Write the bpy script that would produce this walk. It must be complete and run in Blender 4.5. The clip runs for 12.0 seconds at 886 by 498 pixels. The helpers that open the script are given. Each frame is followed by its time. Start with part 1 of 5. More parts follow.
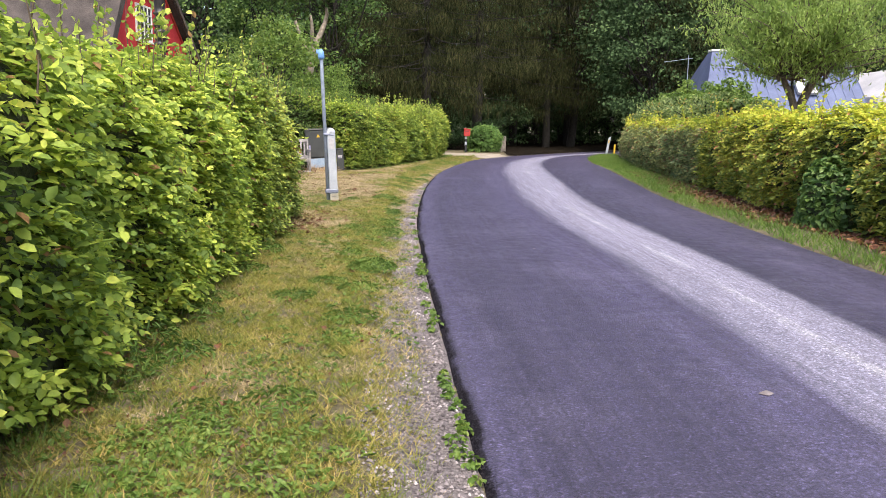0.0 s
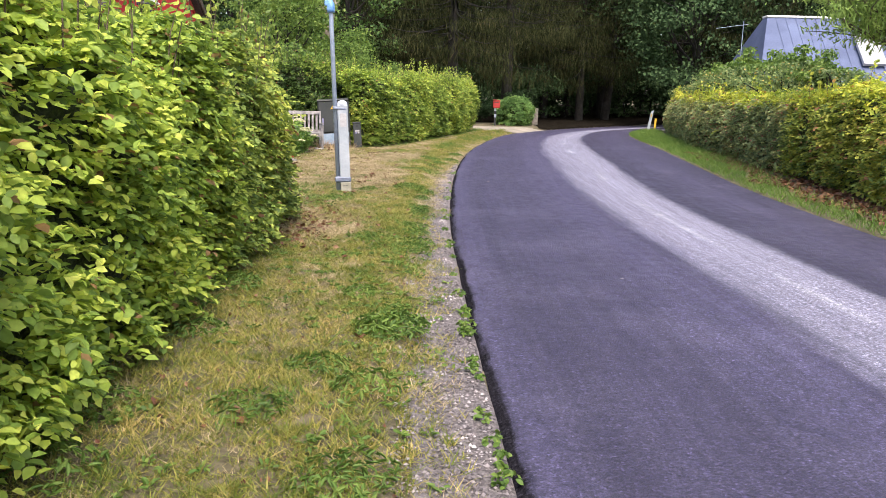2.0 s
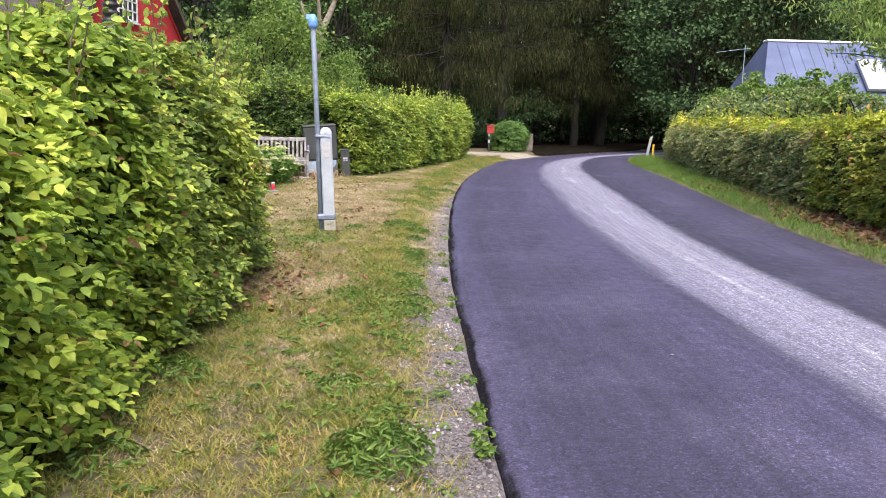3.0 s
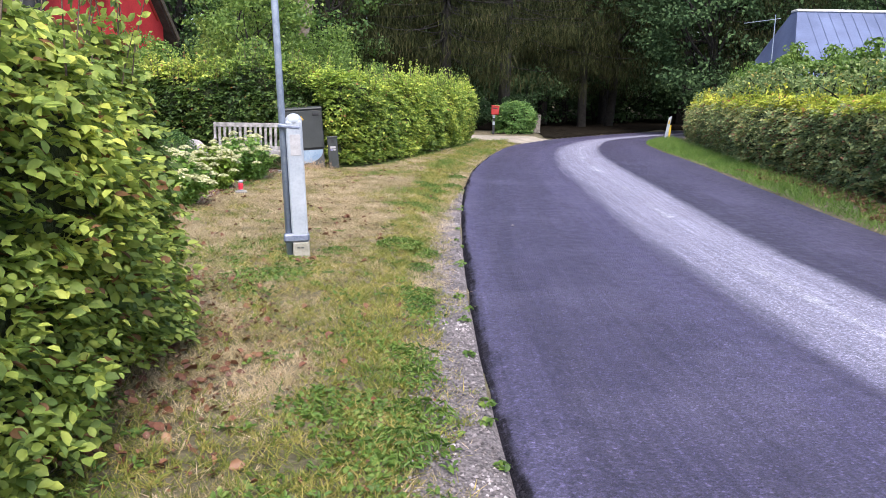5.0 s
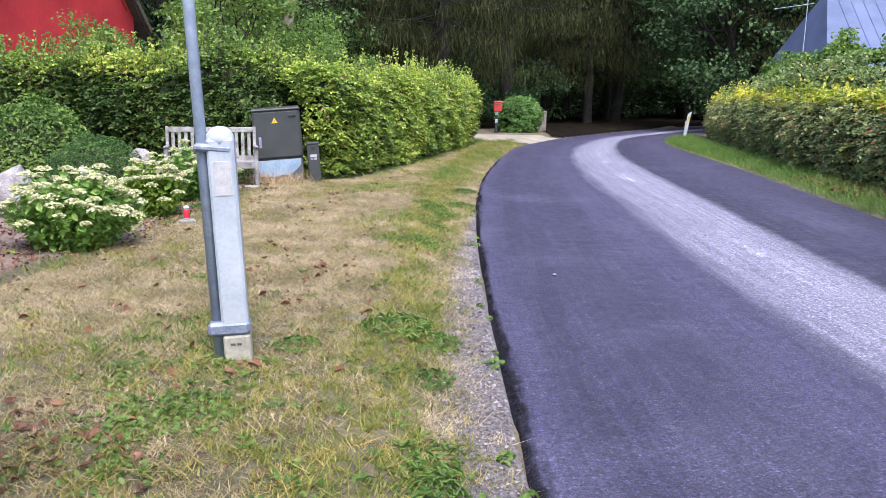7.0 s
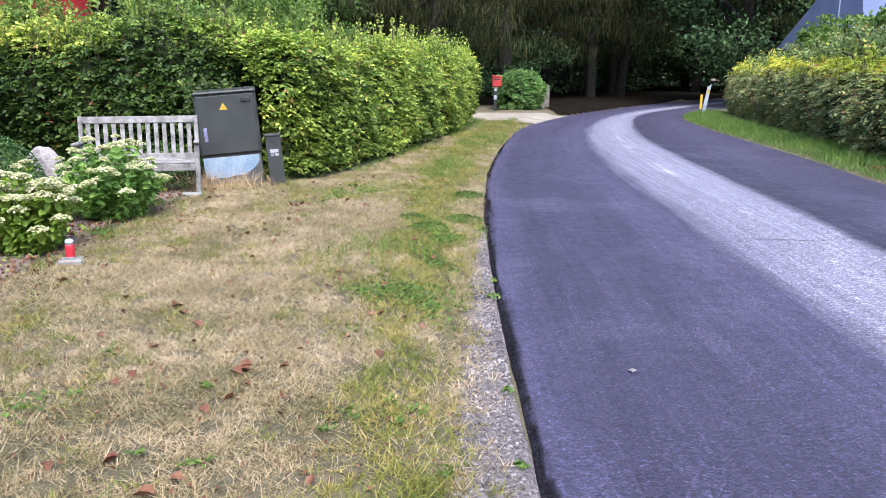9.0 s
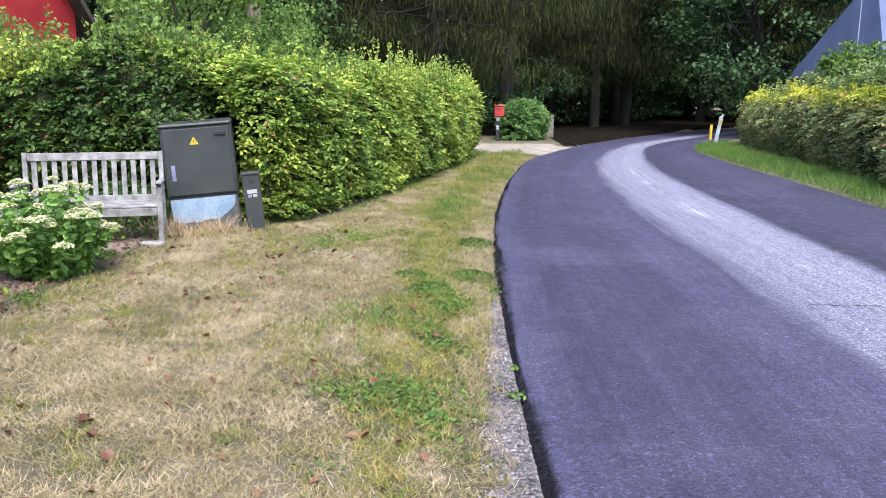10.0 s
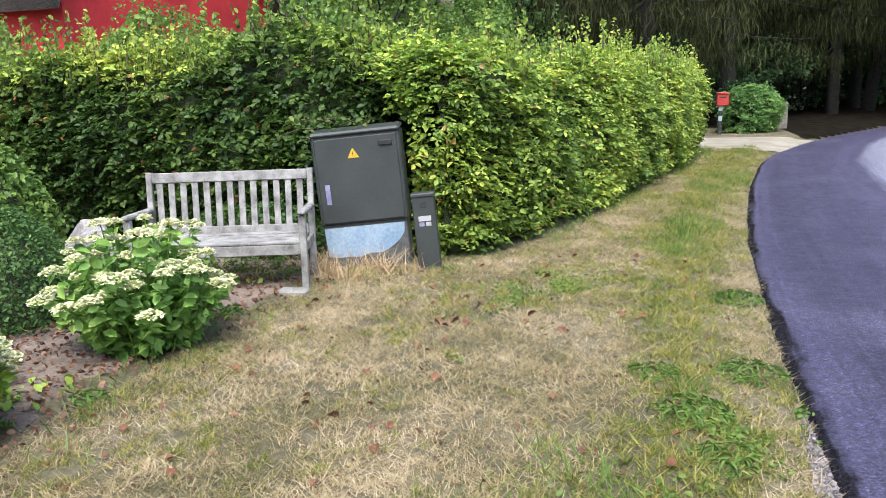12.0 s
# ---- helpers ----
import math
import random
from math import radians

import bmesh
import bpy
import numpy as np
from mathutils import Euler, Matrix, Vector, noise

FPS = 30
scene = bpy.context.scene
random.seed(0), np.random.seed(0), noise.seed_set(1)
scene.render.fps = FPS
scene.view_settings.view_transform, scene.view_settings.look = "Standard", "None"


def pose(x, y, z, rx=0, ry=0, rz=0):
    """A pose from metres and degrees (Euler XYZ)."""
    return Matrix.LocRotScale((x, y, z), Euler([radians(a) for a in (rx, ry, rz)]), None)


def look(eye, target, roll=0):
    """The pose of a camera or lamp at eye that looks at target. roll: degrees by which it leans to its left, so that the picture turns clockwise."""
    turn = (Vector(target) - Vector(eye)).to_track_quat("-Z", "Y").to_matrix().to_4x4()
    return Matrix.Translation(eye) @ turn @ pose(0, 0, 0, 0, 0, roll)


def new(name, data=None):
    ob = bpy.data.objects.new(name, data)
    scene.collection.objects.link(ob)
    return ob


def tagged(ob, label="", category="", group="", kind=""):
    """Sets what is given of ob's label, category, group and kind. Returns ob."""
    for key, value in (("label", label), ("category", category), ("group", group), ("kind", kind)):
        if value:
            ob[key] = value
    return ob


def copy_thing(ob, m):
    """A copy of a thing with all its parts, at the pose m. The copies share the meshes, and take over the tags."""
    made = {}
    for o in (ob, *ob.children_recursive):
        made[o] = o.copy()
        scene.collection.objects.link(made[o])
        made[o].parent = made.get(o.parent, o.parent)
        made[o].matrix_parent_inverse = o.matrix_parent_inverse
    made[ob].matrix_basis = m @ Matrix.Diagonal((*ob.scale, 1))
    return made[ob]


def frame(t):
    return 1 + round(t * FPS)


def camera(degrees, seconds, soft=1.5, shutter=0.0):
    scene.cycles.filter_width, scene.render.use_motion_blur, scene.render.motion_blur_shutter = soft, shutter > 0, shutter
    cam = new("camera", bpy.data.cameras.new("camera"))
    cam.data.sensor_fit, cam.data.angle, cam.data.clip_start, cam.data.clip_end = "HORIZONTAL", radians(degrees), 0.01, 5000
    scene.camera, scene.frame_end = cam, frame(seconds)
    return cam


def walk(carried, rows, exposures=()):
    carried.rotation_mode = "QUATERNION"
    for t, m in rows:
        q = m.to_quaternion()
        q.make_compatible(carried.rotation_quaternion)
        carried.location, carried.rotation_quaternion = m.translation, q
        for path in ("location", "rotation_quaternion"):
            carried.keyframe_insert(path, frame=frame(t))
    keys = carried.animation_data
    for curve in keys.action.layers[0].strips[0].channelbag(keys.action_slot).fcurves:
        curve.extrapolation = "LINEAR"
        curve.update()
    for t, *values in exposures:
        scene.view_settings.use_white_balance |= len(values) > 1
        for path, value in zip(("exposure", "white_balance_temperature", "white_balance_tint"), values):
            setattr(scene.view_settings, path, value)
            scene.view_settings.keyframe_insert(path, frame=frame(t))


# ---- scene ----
cam = camera(58.6, 12.0, soft=0.8)
METRES, EYE, TILT, LEAN, TURN = 16.9, 1.5, 0.0, 0.0, 1.9
ROWS = [
    (0.0, 0.0, 0.0, 0.0, 0.17, -8.99, -1.05),
    (0.5, -0.0021, 0.0428, 0.0002, 0.59, -9.76, -1.09),
    (1.0, -0.0062, 0.0849, 0.0, 1.65, -10.42, -1.88),
    (1.5, -0.0121, 0.1282, 0.0013, 0.98, -10.29, -2.05),
    (2.0, -0.0155, 0.1718, 0.002, 1.78, -11.17, -1.62),
    (2.5, -0.0202, 0.2143, 0.0038, 1.27, -10.24, -1.45),
    (3.0, -0.0233, 0.2567, 0.0035, 1.1, -9.45, -1.75),
    (4.8, -0.0344, 0.4082, 0.0037, 1.36, -10.46, -1.38),
    (5.0, -0.0356, 0.425, 0.0037, 0.89, -10.84, -1.26),
    (5.5, -0.0373, 0.4682, 0.0047, 1.53, -11.47, -1.07),
    (6.0, -0.0412, 0.5113, 0.0056, 0.98, -10.97, -0.93),
    (6.5, -0.0436, 0.554, 0.0052, 0.18, -11.06, -0.59),
    (7.0, -0.0483, 0.5966, 0.0054, 0.45, -11.19, -0.89),
    (7.2, -0.0487, 0.6137, 0.0055, 0.2, -10.89, -0.78),
    (8.8, -0.0522, 0.7502, 0.0065, -0.29, -12.94, -0.25),
    (9.0, -0.0526, 0.7673, 0.0066, -0.14, -13.03, -0.2),
    (9.5, -0.0542, 0.8097, 0.0066, -0.5, -11.56, -0.33),
    (10.0, -0.0551, 0.8502, 0.0065, -0.22, -11.01, -0.22),
    (10.5, -0.0591, 0.8893, 0.0047, 2.41, -11.33, 0.03),
    (11.0, -0.0641, 0.9265, 0.0054, 4.83, -11.29, 0.57),
    (11.5, -0.0684, 0.9611, 0.0058, 9.96, -11.56, 1.39),
    (12.0, -0.0757, 0.9959, 0.007, 13.75, -11.42, 1.66),
]
walk(cam, [(t, pose(0, 0, EYE, TILT, LEAN, TURN) @ pose(METRES * x, METRES * y, METRES * z, 90 + pitch, roll, yaw)) for t, x, y, z, yaw, pitch, roll in ROWS],
     exposures=[(0.0, 1.18, 6850, 13), (3.0, 1.18, 6600, 13), (5.0, 1.18, 6150, 14), (9.5, 1.3, 5800, 11), (12.0, 1.22, 6000, 6)])

# ---- light ----
world = bpy.data.worlds.new("world")
scene.world = world
world.use_nodes = True
wn = world.node_tree
sky = wn.nodes.new("ShaderNodeTexSky")
sky.sky_type = "NISHITA"
sky.sun_disc = False
sky.sun_elevation = radians(60)
sky.sun_rotation = radians(166)
sky.dust_density = 4.0
sky.air_density = 1.0
wn.links.new(sky.outputs[0], wn.nodes["Background"].inputs[0])
wn.nodes["Background"].inputs[1].default_value = 0.15
sun_data = bpy.data.lights.new("sun", "SUN")
sun_data.energy = 2.0
sun_data.angle = radians(30)
sun_data.color = (1.0, 0.95, 0.88)
sun = new("sun", sun_data)
sun.matrix_world = look((3, -12, 22), (0, 0, 0))

# ---- materials ----


def nodes_of(name):
    m = bpy.data.materials.new(name)
    m.use_nodes = True
    return m, m.node_tree, m.node_tree.nodes["Principled BSDF"]


def ramp(nt, fac, stops):
    r = nt.nodes.new("ShaderNodeValToRGB")
    while len(r.color_ramp.elements) < len(stops):
        r.color_ramp.elements.new(0.5)
    for e, (p, c) in zip(r.color_ramp.elements, stops):
        e.position, e.color = p, (*c, 1) if len(c) == 3 else c
    nt.links.new(fac, r.inputs[0])
    return r.outputs[0]


def where(nt):
    return nt.nodes.new("ShaderNodeNewGeometry").outputs["Position"]


def noise_of(nt, scale, detail=4, rough=0.55, vec=None, out=0):
    n = nt.nodes.new("ShaderNodeTexNoise")
    n.inputs["Scale"].default_value, n.inputs["Detail"].default_value, n.inputs["Roughness"].default_value = scale, detail, rough
    nt.links.new(vec or where(nt), n.inputs["Vector"])
    return n.outputs[out]


def math_of(nt, op, a, b=None, c=None):
    n = nt.nodes.new("ShaderNodeMath")
    n.operation = op
    for i, v in enumerate((a, b, c)):
        if v is None:
            continue
        if isinstance(v, (int, float)):
            n.inputs[i].default_value = v
        else:
            nt.links.new(v, n.inputs[i])
    return n.outputs[0]


def mix_of(nt, fac, a, b, kind="MIX"):
    n = nt.nodes.new("ShaderNodeMix")
    n.data_type, n.blend_type = "RGBA", kind
    for s, v in ((n.inputs[0], fac), (n.inputs[6], a), (n.inputs[7], b)):
        if isinstance(v, (int, float)):
            s.default_value = v
        elif isinstance(v, tuple):
            s.default_value = (*v, 1)
        else:
            nt.links.new(v, s)
    return n.outputs[2]


def bump(nt, bsdf, height, strength=0.4, dist=0.01):
    b = nt.nodes.new("ShaderNodeBump")
    b.inputs["Strength"].default_value, b.inputs["Distance"].default_value = strength, dist
    nt.links.new(height, b.inputs["Height"])
    nt.links.new(b.outputs[0], bsdf.inputs["Normal"])


def plain(name, dark, light, scale=6.0, rough=0.7, metal=0.0, fine=80.0, bumps=0.3, dist=0.004):
    """A worn surface: two colours by a coarse and a fine noise, with a fine relief."""
    m, nt, b = nodes_of(name)
    n1, n2 = noise_of(nt, scale), noise_of(nt, fine, 3)
    f = math_of(nt, "ADD", math_of(nt, "MULTIPLY", n1, 0.65), math_of(nt, "MULTIPLY", n2, 0.35))
    nt.links.new(ramp(nt, f, [(0.36, dark), (0.64, light)]), b.inputs["Base Color"])
    b.inputs["Roughness"].default_value, b.inputs["Metallic"].default_value = rough, metal
    bump(nt, b, n2, bumps, dist)
    return m


def leafy(name, stops, patch=0.8, rough=0.5, through_light=0.42, low=0.7, high=1.25, gloss=0.35, few=0.0):
    """Leaves: a colour for each leaf, patches some decimetres wide, and light that shines through."""
    m, nt, b = nodes_of(name)
    island = nt.nodes.new("ShaderNodeNewGeometry").outputs["Random Per Island"]
    n = noise_of(nt, patch, 3)
    f = math_of(nt, "ADD", math_of(nt, "MULTIPLY", island, 0.7), math_of(nt, "MULTIPLY", math_of(nt, "SUBTRACT", n, 0.5), 1.3))
    f = math_of(nt, "ADD", f, 0.15)
    odd = math_of(nt, "GREATER_THAN", math_of(nt, "FRACT", math_of(nt, "MULTIPLY", island, 57.31)), 1.0 - few)
    col = mix_of(nt, odd, ramp(nt, f, stops[:-1]), stops[-1][1]) if few else ramp(nt, f, stops)
    fine = noise_of(nt, 45.0, 2)
    gain = nt.nodes.new("ShaderNodeMapRange")
    gain.inputs[3].default_value, gain.inputs[4].default_value = low, high
    nt.links.new(fine, gain.inputs[0])
    hsv = nt.nodes.new("ShaderNodeHueSaturation")
    nt.links.new(gain.outputs[0], hsv.inputs["Value"])
    nt.links.new(col, hsv.inputs["Color"])
    nt.links.new(hsv.outputs[0], b.inputs["Base Color"])
    b.inputs["Roughness"].default_value = rough
    b.inputs["Specular IOR Level"].default_value = gloss
    t = nt.nodes.new("ShaderNodeBsdfTranslucent")
    nt.links.new(hsv.outputs[0], t.inputs[0])
    mx = nt.nodes.new("ShaderNodeMixShader")
    mx.inputs[0].default_value = through_light
    nt.links.new(b.outputs[0], mx.inputs[1])
    nt.links.new(t.outputs[0], mx.inputs[2])
    nt.links.new(mx.outputs[0], nt.nodes["Material Output"].inputs[0])
    return m


M = {}
M["hedge_beech"] = leafy("hedge_beech", [(0.0, (0.096, 0.165, 0.038)), (0.35, (0.255, 0.375, 0.066)), (0.7, (0.485, 0.595, 0.100)), (0.95, (0.720, 0.750, 0.160)), (1.0, (0.300, 0.180, 0.075))], patch=1.3, few=0.02, gloss=0.3, through_light=0.45)
M["hedge_olive"] = leafy("hedge_olive", [(0.0, (0.088, 0.142, 0.040)), (0.35, (0.215, 0.305, 0.066)), (0.7, (0.385, 0.465, 0.095)), (0.95, (0.610, 0.640, 0.125)), (1.0, (0.240, 0.125, 0.055))], few=0.04, gloss=0.3)
M["shrub_fresh"] = leafy("shrub_fresh", [(0.0, (0.070, 0.150, 0.048)), (0.5, (0.155, 0.285, 0.080)), (1.0, (0.280, 0.430, 0.115))])
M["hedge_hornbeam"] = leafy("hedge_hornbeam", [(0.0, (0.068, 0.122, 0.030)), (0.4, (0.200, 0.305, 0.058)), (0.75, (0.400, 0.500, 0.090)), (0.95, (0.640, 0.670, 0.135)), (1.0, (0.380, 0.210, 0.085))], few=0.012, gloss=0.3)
# hornbeam leaf made darker: the shade on that stretch is put into the colour
M["hedge_shaded"] = leafy("hedge_shaded", [(0.0, (0.024, 0.054, 0.014)), (0.4, (0.058, 0.112, 0.023)), (0.75, (0.108, 0.175, 0.032)), (0.95, (0.180, 0.235, 0.044)), (1.0, (0.300, 0.125, 0.045))], few=0.012)
M["hedge_autumn"] = leafy("hedge_autumn", [(0.0, (0.075, 0.120, 0.038)), (0.3, (0.190, 0.265, 0.060)), (0.6, (0.390, 0.440, 0.082)), (0.85, (0.570, 0.545, 0.105)), (0.97, (0.410, 0.205, 0.095))], patch=1.4, few=0.05, gloss=0.25)
M["hedge_brown"] = leafy("hedge_brown", [(0.0, (0.080, 0.120, 0.056)), (0.35, (0.205, 0.275, 0.112)), (0.65, (0.365, 0.425, 0.165)), (0.9, (0.530, 0.490, 0.190)), (1.0, (0.320, 0.145, 0.085))], patch=1.4, few=0.08, gloss=0.35)
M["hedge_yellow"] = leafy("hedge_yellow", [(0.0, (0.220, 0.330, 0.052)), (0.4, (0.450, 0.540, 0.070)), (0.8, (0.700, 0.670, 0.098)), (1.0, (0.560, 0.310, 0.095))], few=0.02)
M["shrub_grey"] = leafy("shrub_grey", [(0.0, (0.070, 0.120, 0.045)), (0.45, (0.165, 0.245, 0.085)), (0.8, (0.300, 0.370, 0.130)), (1.0, (0.520, 0.400, 0.120))], patch=1.6, few=0.05)
M["shrub_dark"] = leafy("shrub_dark", [(0.0, (0.033, 0.081, 0.025)), (0.5, (0.081, 0.163, 0.040)), (1.0, (0.179, 0.277, 0.065))])
M["shrub_mid"] = leafy("shrub_mid", [(0.0, (0.066, 0.125, 0.029)), (0.5, (0.147, 0.250, 0.049)), (1.0, (0.279, 0.375, 0.085))])
M["forest_leaf"] = leafy("forest_leaf", [(0.0, (0.025, 0.053, 0.022)), (0.5, (0.061, 0.107, 0.047)), (1.0, (0.107, 0.172, 0.067))], patch=0.3, through_light=0.15, gloss=0.05, rough=0.8)
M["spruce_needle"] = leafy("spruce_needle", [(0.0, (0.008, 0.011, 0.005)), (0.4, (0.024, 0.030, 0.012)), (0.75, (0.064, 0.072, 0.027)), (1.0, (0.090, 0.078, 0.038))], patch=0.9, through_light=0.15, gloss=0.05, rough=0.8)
M["willow_leaf"] = leafy("willow_leaf", [(0.0, (0.128, 0.216, 0.054)), (0.5, (0.241, 0.365, 0.086)), (1.0, (0.397, 0.513, 0.151))])
M["sedum_leaf"] = leafy("sedum_leaf", [(0.0, (0.144, 0.261, 0.068)), (0.5, (0.268, 0.448, 0.101)), (1.0, (0.452, 0.617, 0.134))])
M["sedum_leaf_lime"] = leafy("sedum_leaf_lime", [(0.0, (0.184, 0.299, 0.046)), (0.5, (0.299, 0.437, 0.069)), (1.0, (0.460, 0.552, 0.092))])
M["sedum_flower"] = leafy("sedum_flower", [(0.0, (0.430, 0.460, 0.230)), (0.5, (0.600, 0.600, 0.350)), (1.0, (0.720, 0.690, 0.460))], patch=3.0, through_light=0.15)
M["weed_leaf"] = leafy("weed_leaf", [(0.0, (0.060, 0.120, 0.026)), (0.5, (0.125, 0.220, 0.040)), (1.0, (0.240, 0.320, 0.070))], patch=2.0)
M["grass_green"] = leafy("grass_green", [(0.0, (0.085, 0.135, 0.022)), (0.35, (0.190, 0.230, 0.042)), (0.7, (0.370, 0.330, 0.085)), (1.0, (0.580, 0.440, 0.185))], patch=2.6)
M["grass_dry"] = leafy("grass_dry", [(0.0, (0.150, 0.145, 0.060)), (0.3, (0.330, 0.275, 0.135)), (0.65, (0.530, 0.420, 0.255)), (1.0, (0.740, 0.610, 0.430))], patch=1.8)
M["grass_verge"] = leafy("grass_verge", [(0.0, (0.07, 0.14, 0.025)), (0.5, (0.13, 0.24, 0.04)), (1.0, (0.24, 0.32, 0.08))], patch=1.0)
M["dead_leaf"] = leafy("dead_leaf", [(0.0, (0.070, 0.030, 0.018)), (0.5, (0.165, 0.064, 0.035)), (1.0, (0.310, 0.170, 0.085))], patch=4.0, through_light=0.1, low=0.5)
M["dead_stalk"] = leafy("dead_stalk", [(0.0, (0.25, 0.17, 0.09)), (0.5, (0.42, 0.29, 0.16)), (1.0, (0.55, 0.42, 0.26))], patch=4.0, through_light=0.1)
# the shade inside hedges and bushes, put into one dark colour
M["shade_core"] = plain("shade_core", (0.010, 0.016, 0.005), (0.055, 0.075, 0.022), 26.0, 0.95, 0, 60, 0.8, 0.04)
M["bark"] = plain("bark", (0.05, 0.04, 0.03), (0.16, 0.13, 0.10), 8.0, 0.9, 0, 40, 0.8, 0.02)
M["bark_pale"] = plain("bark_pale", (0.13, 0.11, 0.08), (0.30, 0.26, 0.21), 8.0, 0.9, 0, 40, 0.6, 0.02)
# bark taken near black, so the shade under the crowns is in its colour
M["bark_shaded"] = plain("bark_shaded", (0.008, 0.007, 0.006), (0.026, 0.023, 0.02), 8.0, 0.95, 0, 40, 0.8, 0.02)
M["twig"] = plain("twig", (0.06, 0.045, 0.03), (0.16, 0.12, 0.08), 20.0, 0.9, 0, 90)
M["wood_grey"] = plain("wood_grey", (0.10, 0.092, 0.088), (0.36, 0.345, 0.335), 9.0, 0.8, 0, 120, 0.5, 0.003)
M["wood_old"] = plain("wood_old", (0.10, 0.085, 0.07), (0.30, 0.27, 0.23), 9.0, 0.85, 0, 120, 0.5, 0.003)
M["cabinet_paint"] = plain("cabinet_paint", (0.030, 0.034, 0.034), (0.046, 0.051, 0.050), 3.0, 0.5, 0, 60, 0.1, 0.002)
M["concrete_dark"] = plain("concrete_dark", (0.05, 0.055, 0.055), (0.13, 0.13, 0.125), 7.0, 0.9, 0, 60, 0.5, 0.005)
M["paint_blue"] = plain("paint_blue", (0.17, 0.26, 0.38), (0.33, 0.41, 0.50), 5.0, 0.6, 0, 40, 0.3, 0.003)
M["galvanised"] = plain("galvanised", (0.22, 0.27, 0.36), (0.34, 0.39, 0.48), 12.0, 0.45, 0.15, 90, 0.2, 0.002)
M["plastic_white"] = plain("plastic_white", (0.30, 0.335, 0.385), (0.43, 0.465, 0.51), 3.0, 0.5, 0, 50, 0.15, 0.002)
M["plastic_cream"] = plain("plastic_cream", (0.26, 0.25, 0.20), (0.44, 0.42, 0.36), 8.0, 0.6, 0, 60, 0.3, 0.003)
M["tape_grey"] = plain("tape_grey", (0.11, 0.135, 0.20), (0.23, 0.26, 0.34), 20.0, 0.4, 0, 90, 0.5, 0.004)
M["lamp_blue"] = plain("lamp_blue", (0.10, 0.25, 0.55), (0.22, 0.42, 0.75), 8.0, 0.4, 0, 60, 0.1)
M["sign_yellow"] = plain("sign_yellow", (0.50, 0.31, 0.02), (0.62, 0.42, 0.03), 20.0, 0.5, 0, 90, 0.05)
M["black_paint"] = plain("black_paint", (0.010, 0.010, 0.011), (0.03, 0.03, 0.032), 10.0, 0.5, 0, 60, 0.2)
M["sticker"] = plain("sticker", (0.34, 0.33, 0.34), (0.48, 0.47, 0.48), 20.0, 0.4, 0, 90, 0.05)
M["violet_paint"] = plain("violet_paint", (0.16, 0.16, 0.30), (0.28, 0.27, 0.42), 20.0, 0.5, 0, 90, 0.1)
M["red_paint"] = plain("red_paint", (0.30, 0.02, 0.018), (0.44, 0.04, 0.032), 2.0, 0.6, 0, 30, 0.3, 0.006)
M["red_plastic"] = plain("red_plastic", (0.50, 0.02, 0.04), (0.68, 0.05, 0.08), 9.0, 0.35, 0, 60, 0.1)
M["red_wall"] = plain("red_wall", (0.44, 0.022, 0.03), (0.62, 0.04, 0.045), 0.8, 0.85, 0, 14, 0.5, 0.02)
M["white_paint"] = plain("white_paint", (0.68, 0.68, 0.67), (0.84, 0.84, 0.83), 4.0, 0.6, 0, 60, 0.2)
M["white_wall"] = plain("white_wall", (0.32, 0.33, 0.36), (0.46, 0.46, 0.48), 0.9, 0.85, 0, 14, 0.4, 0.01)
M["thatch"] = plain("thatch", (0.032, 0.027, 0.026), (0.10, 0.086, 0.08), 1.6, 0.95, 0, 24, 0.9, 0.05)
M["roof_blue"] = plain("roof_blue", (0.058, 0.078, 0.155), (0.105, 0.135, 0.240), 0.8, 0.7, 0, 20, 0.3, 0.01)
M["gravel_stone"] = leafy("gravel_stone", [(0.0, (0.044, 0.039, 0.041)), (0.4, (0.155, 0.138, 0.142)), (0.8, (0.300, 0.270, 0.274)), (1.0, (0.480, 0.445, 0.445))], patch=3.0, rough=0.85, through_light=0.0)
M["boulder"] = plain("boulder", (0.16, 0.15, 0.15), (0.42, 0.38, 0.37), 5.0, 0.9, 0, 50, 0.8, 0.02)
M["stone_pale"] = plain("stone_pale", (0.14, 0.135, 0.125), (0.30, 0.29, 0.265), 9.0, 0.9, 0, 60, 0.5, 0.01)
M["driveway_sand"] = plain("driveway_sand", (0.19, 0.165, 0.125), (0.33, 0.29, 0.235), 1.5, 0.95, 0, 60, 0.6, 0.01)
# litter near black and without sheen: the trees' shade is put into it
M["shaded_litter"] = plain("shaded_litter", (0.006, 0.005, 0.004), (0.02, 0.017, 0.013), 2.5, 0.95, 0, 50, 0.7, 0.02)
M["shaded_litter"].node_tree.nodes["Principled BSDF"].inputs["Specular IOR Level"].default_value = 0.0
M["bed_soil"] = plain("bed_soil", (0.070, 0.052, 0.040), (0.235, 0.180, 0.148), 3.0, 0.95, 0, 45, 0.8, 0.02)
M["gravel_bed"] = plain("gravel_bed", (0.035, 0.030, 0.031), (0.225, 0.198, 0.200), 40.0, 0.9, 0, 95, 1.0, 0.015)

# dry lawn under the blades
m, nt, b = nodes_of("lawn_ground")
n1, n2, n3 = noise_of(nt, 0.9, 6, 0.65), noise_of(nt, 24.0, 5, 0.75), noise_of(nt, 90.0, 3)
c1 = ramp(nt, n1, [(0.36, (0.05, 0.055, 0.02)), (0.5, (0.11, 0.095, 0.05)), (0.62, (0.25, 0.205, 0.14))])
c2 = ramp(nt, n2, [(0.40, (0.022, 0.020, 0.011)), (0.62, (0.25, 0.205, 0.125))])
c3 = mix_of(nt, 0.45, c1, c2)
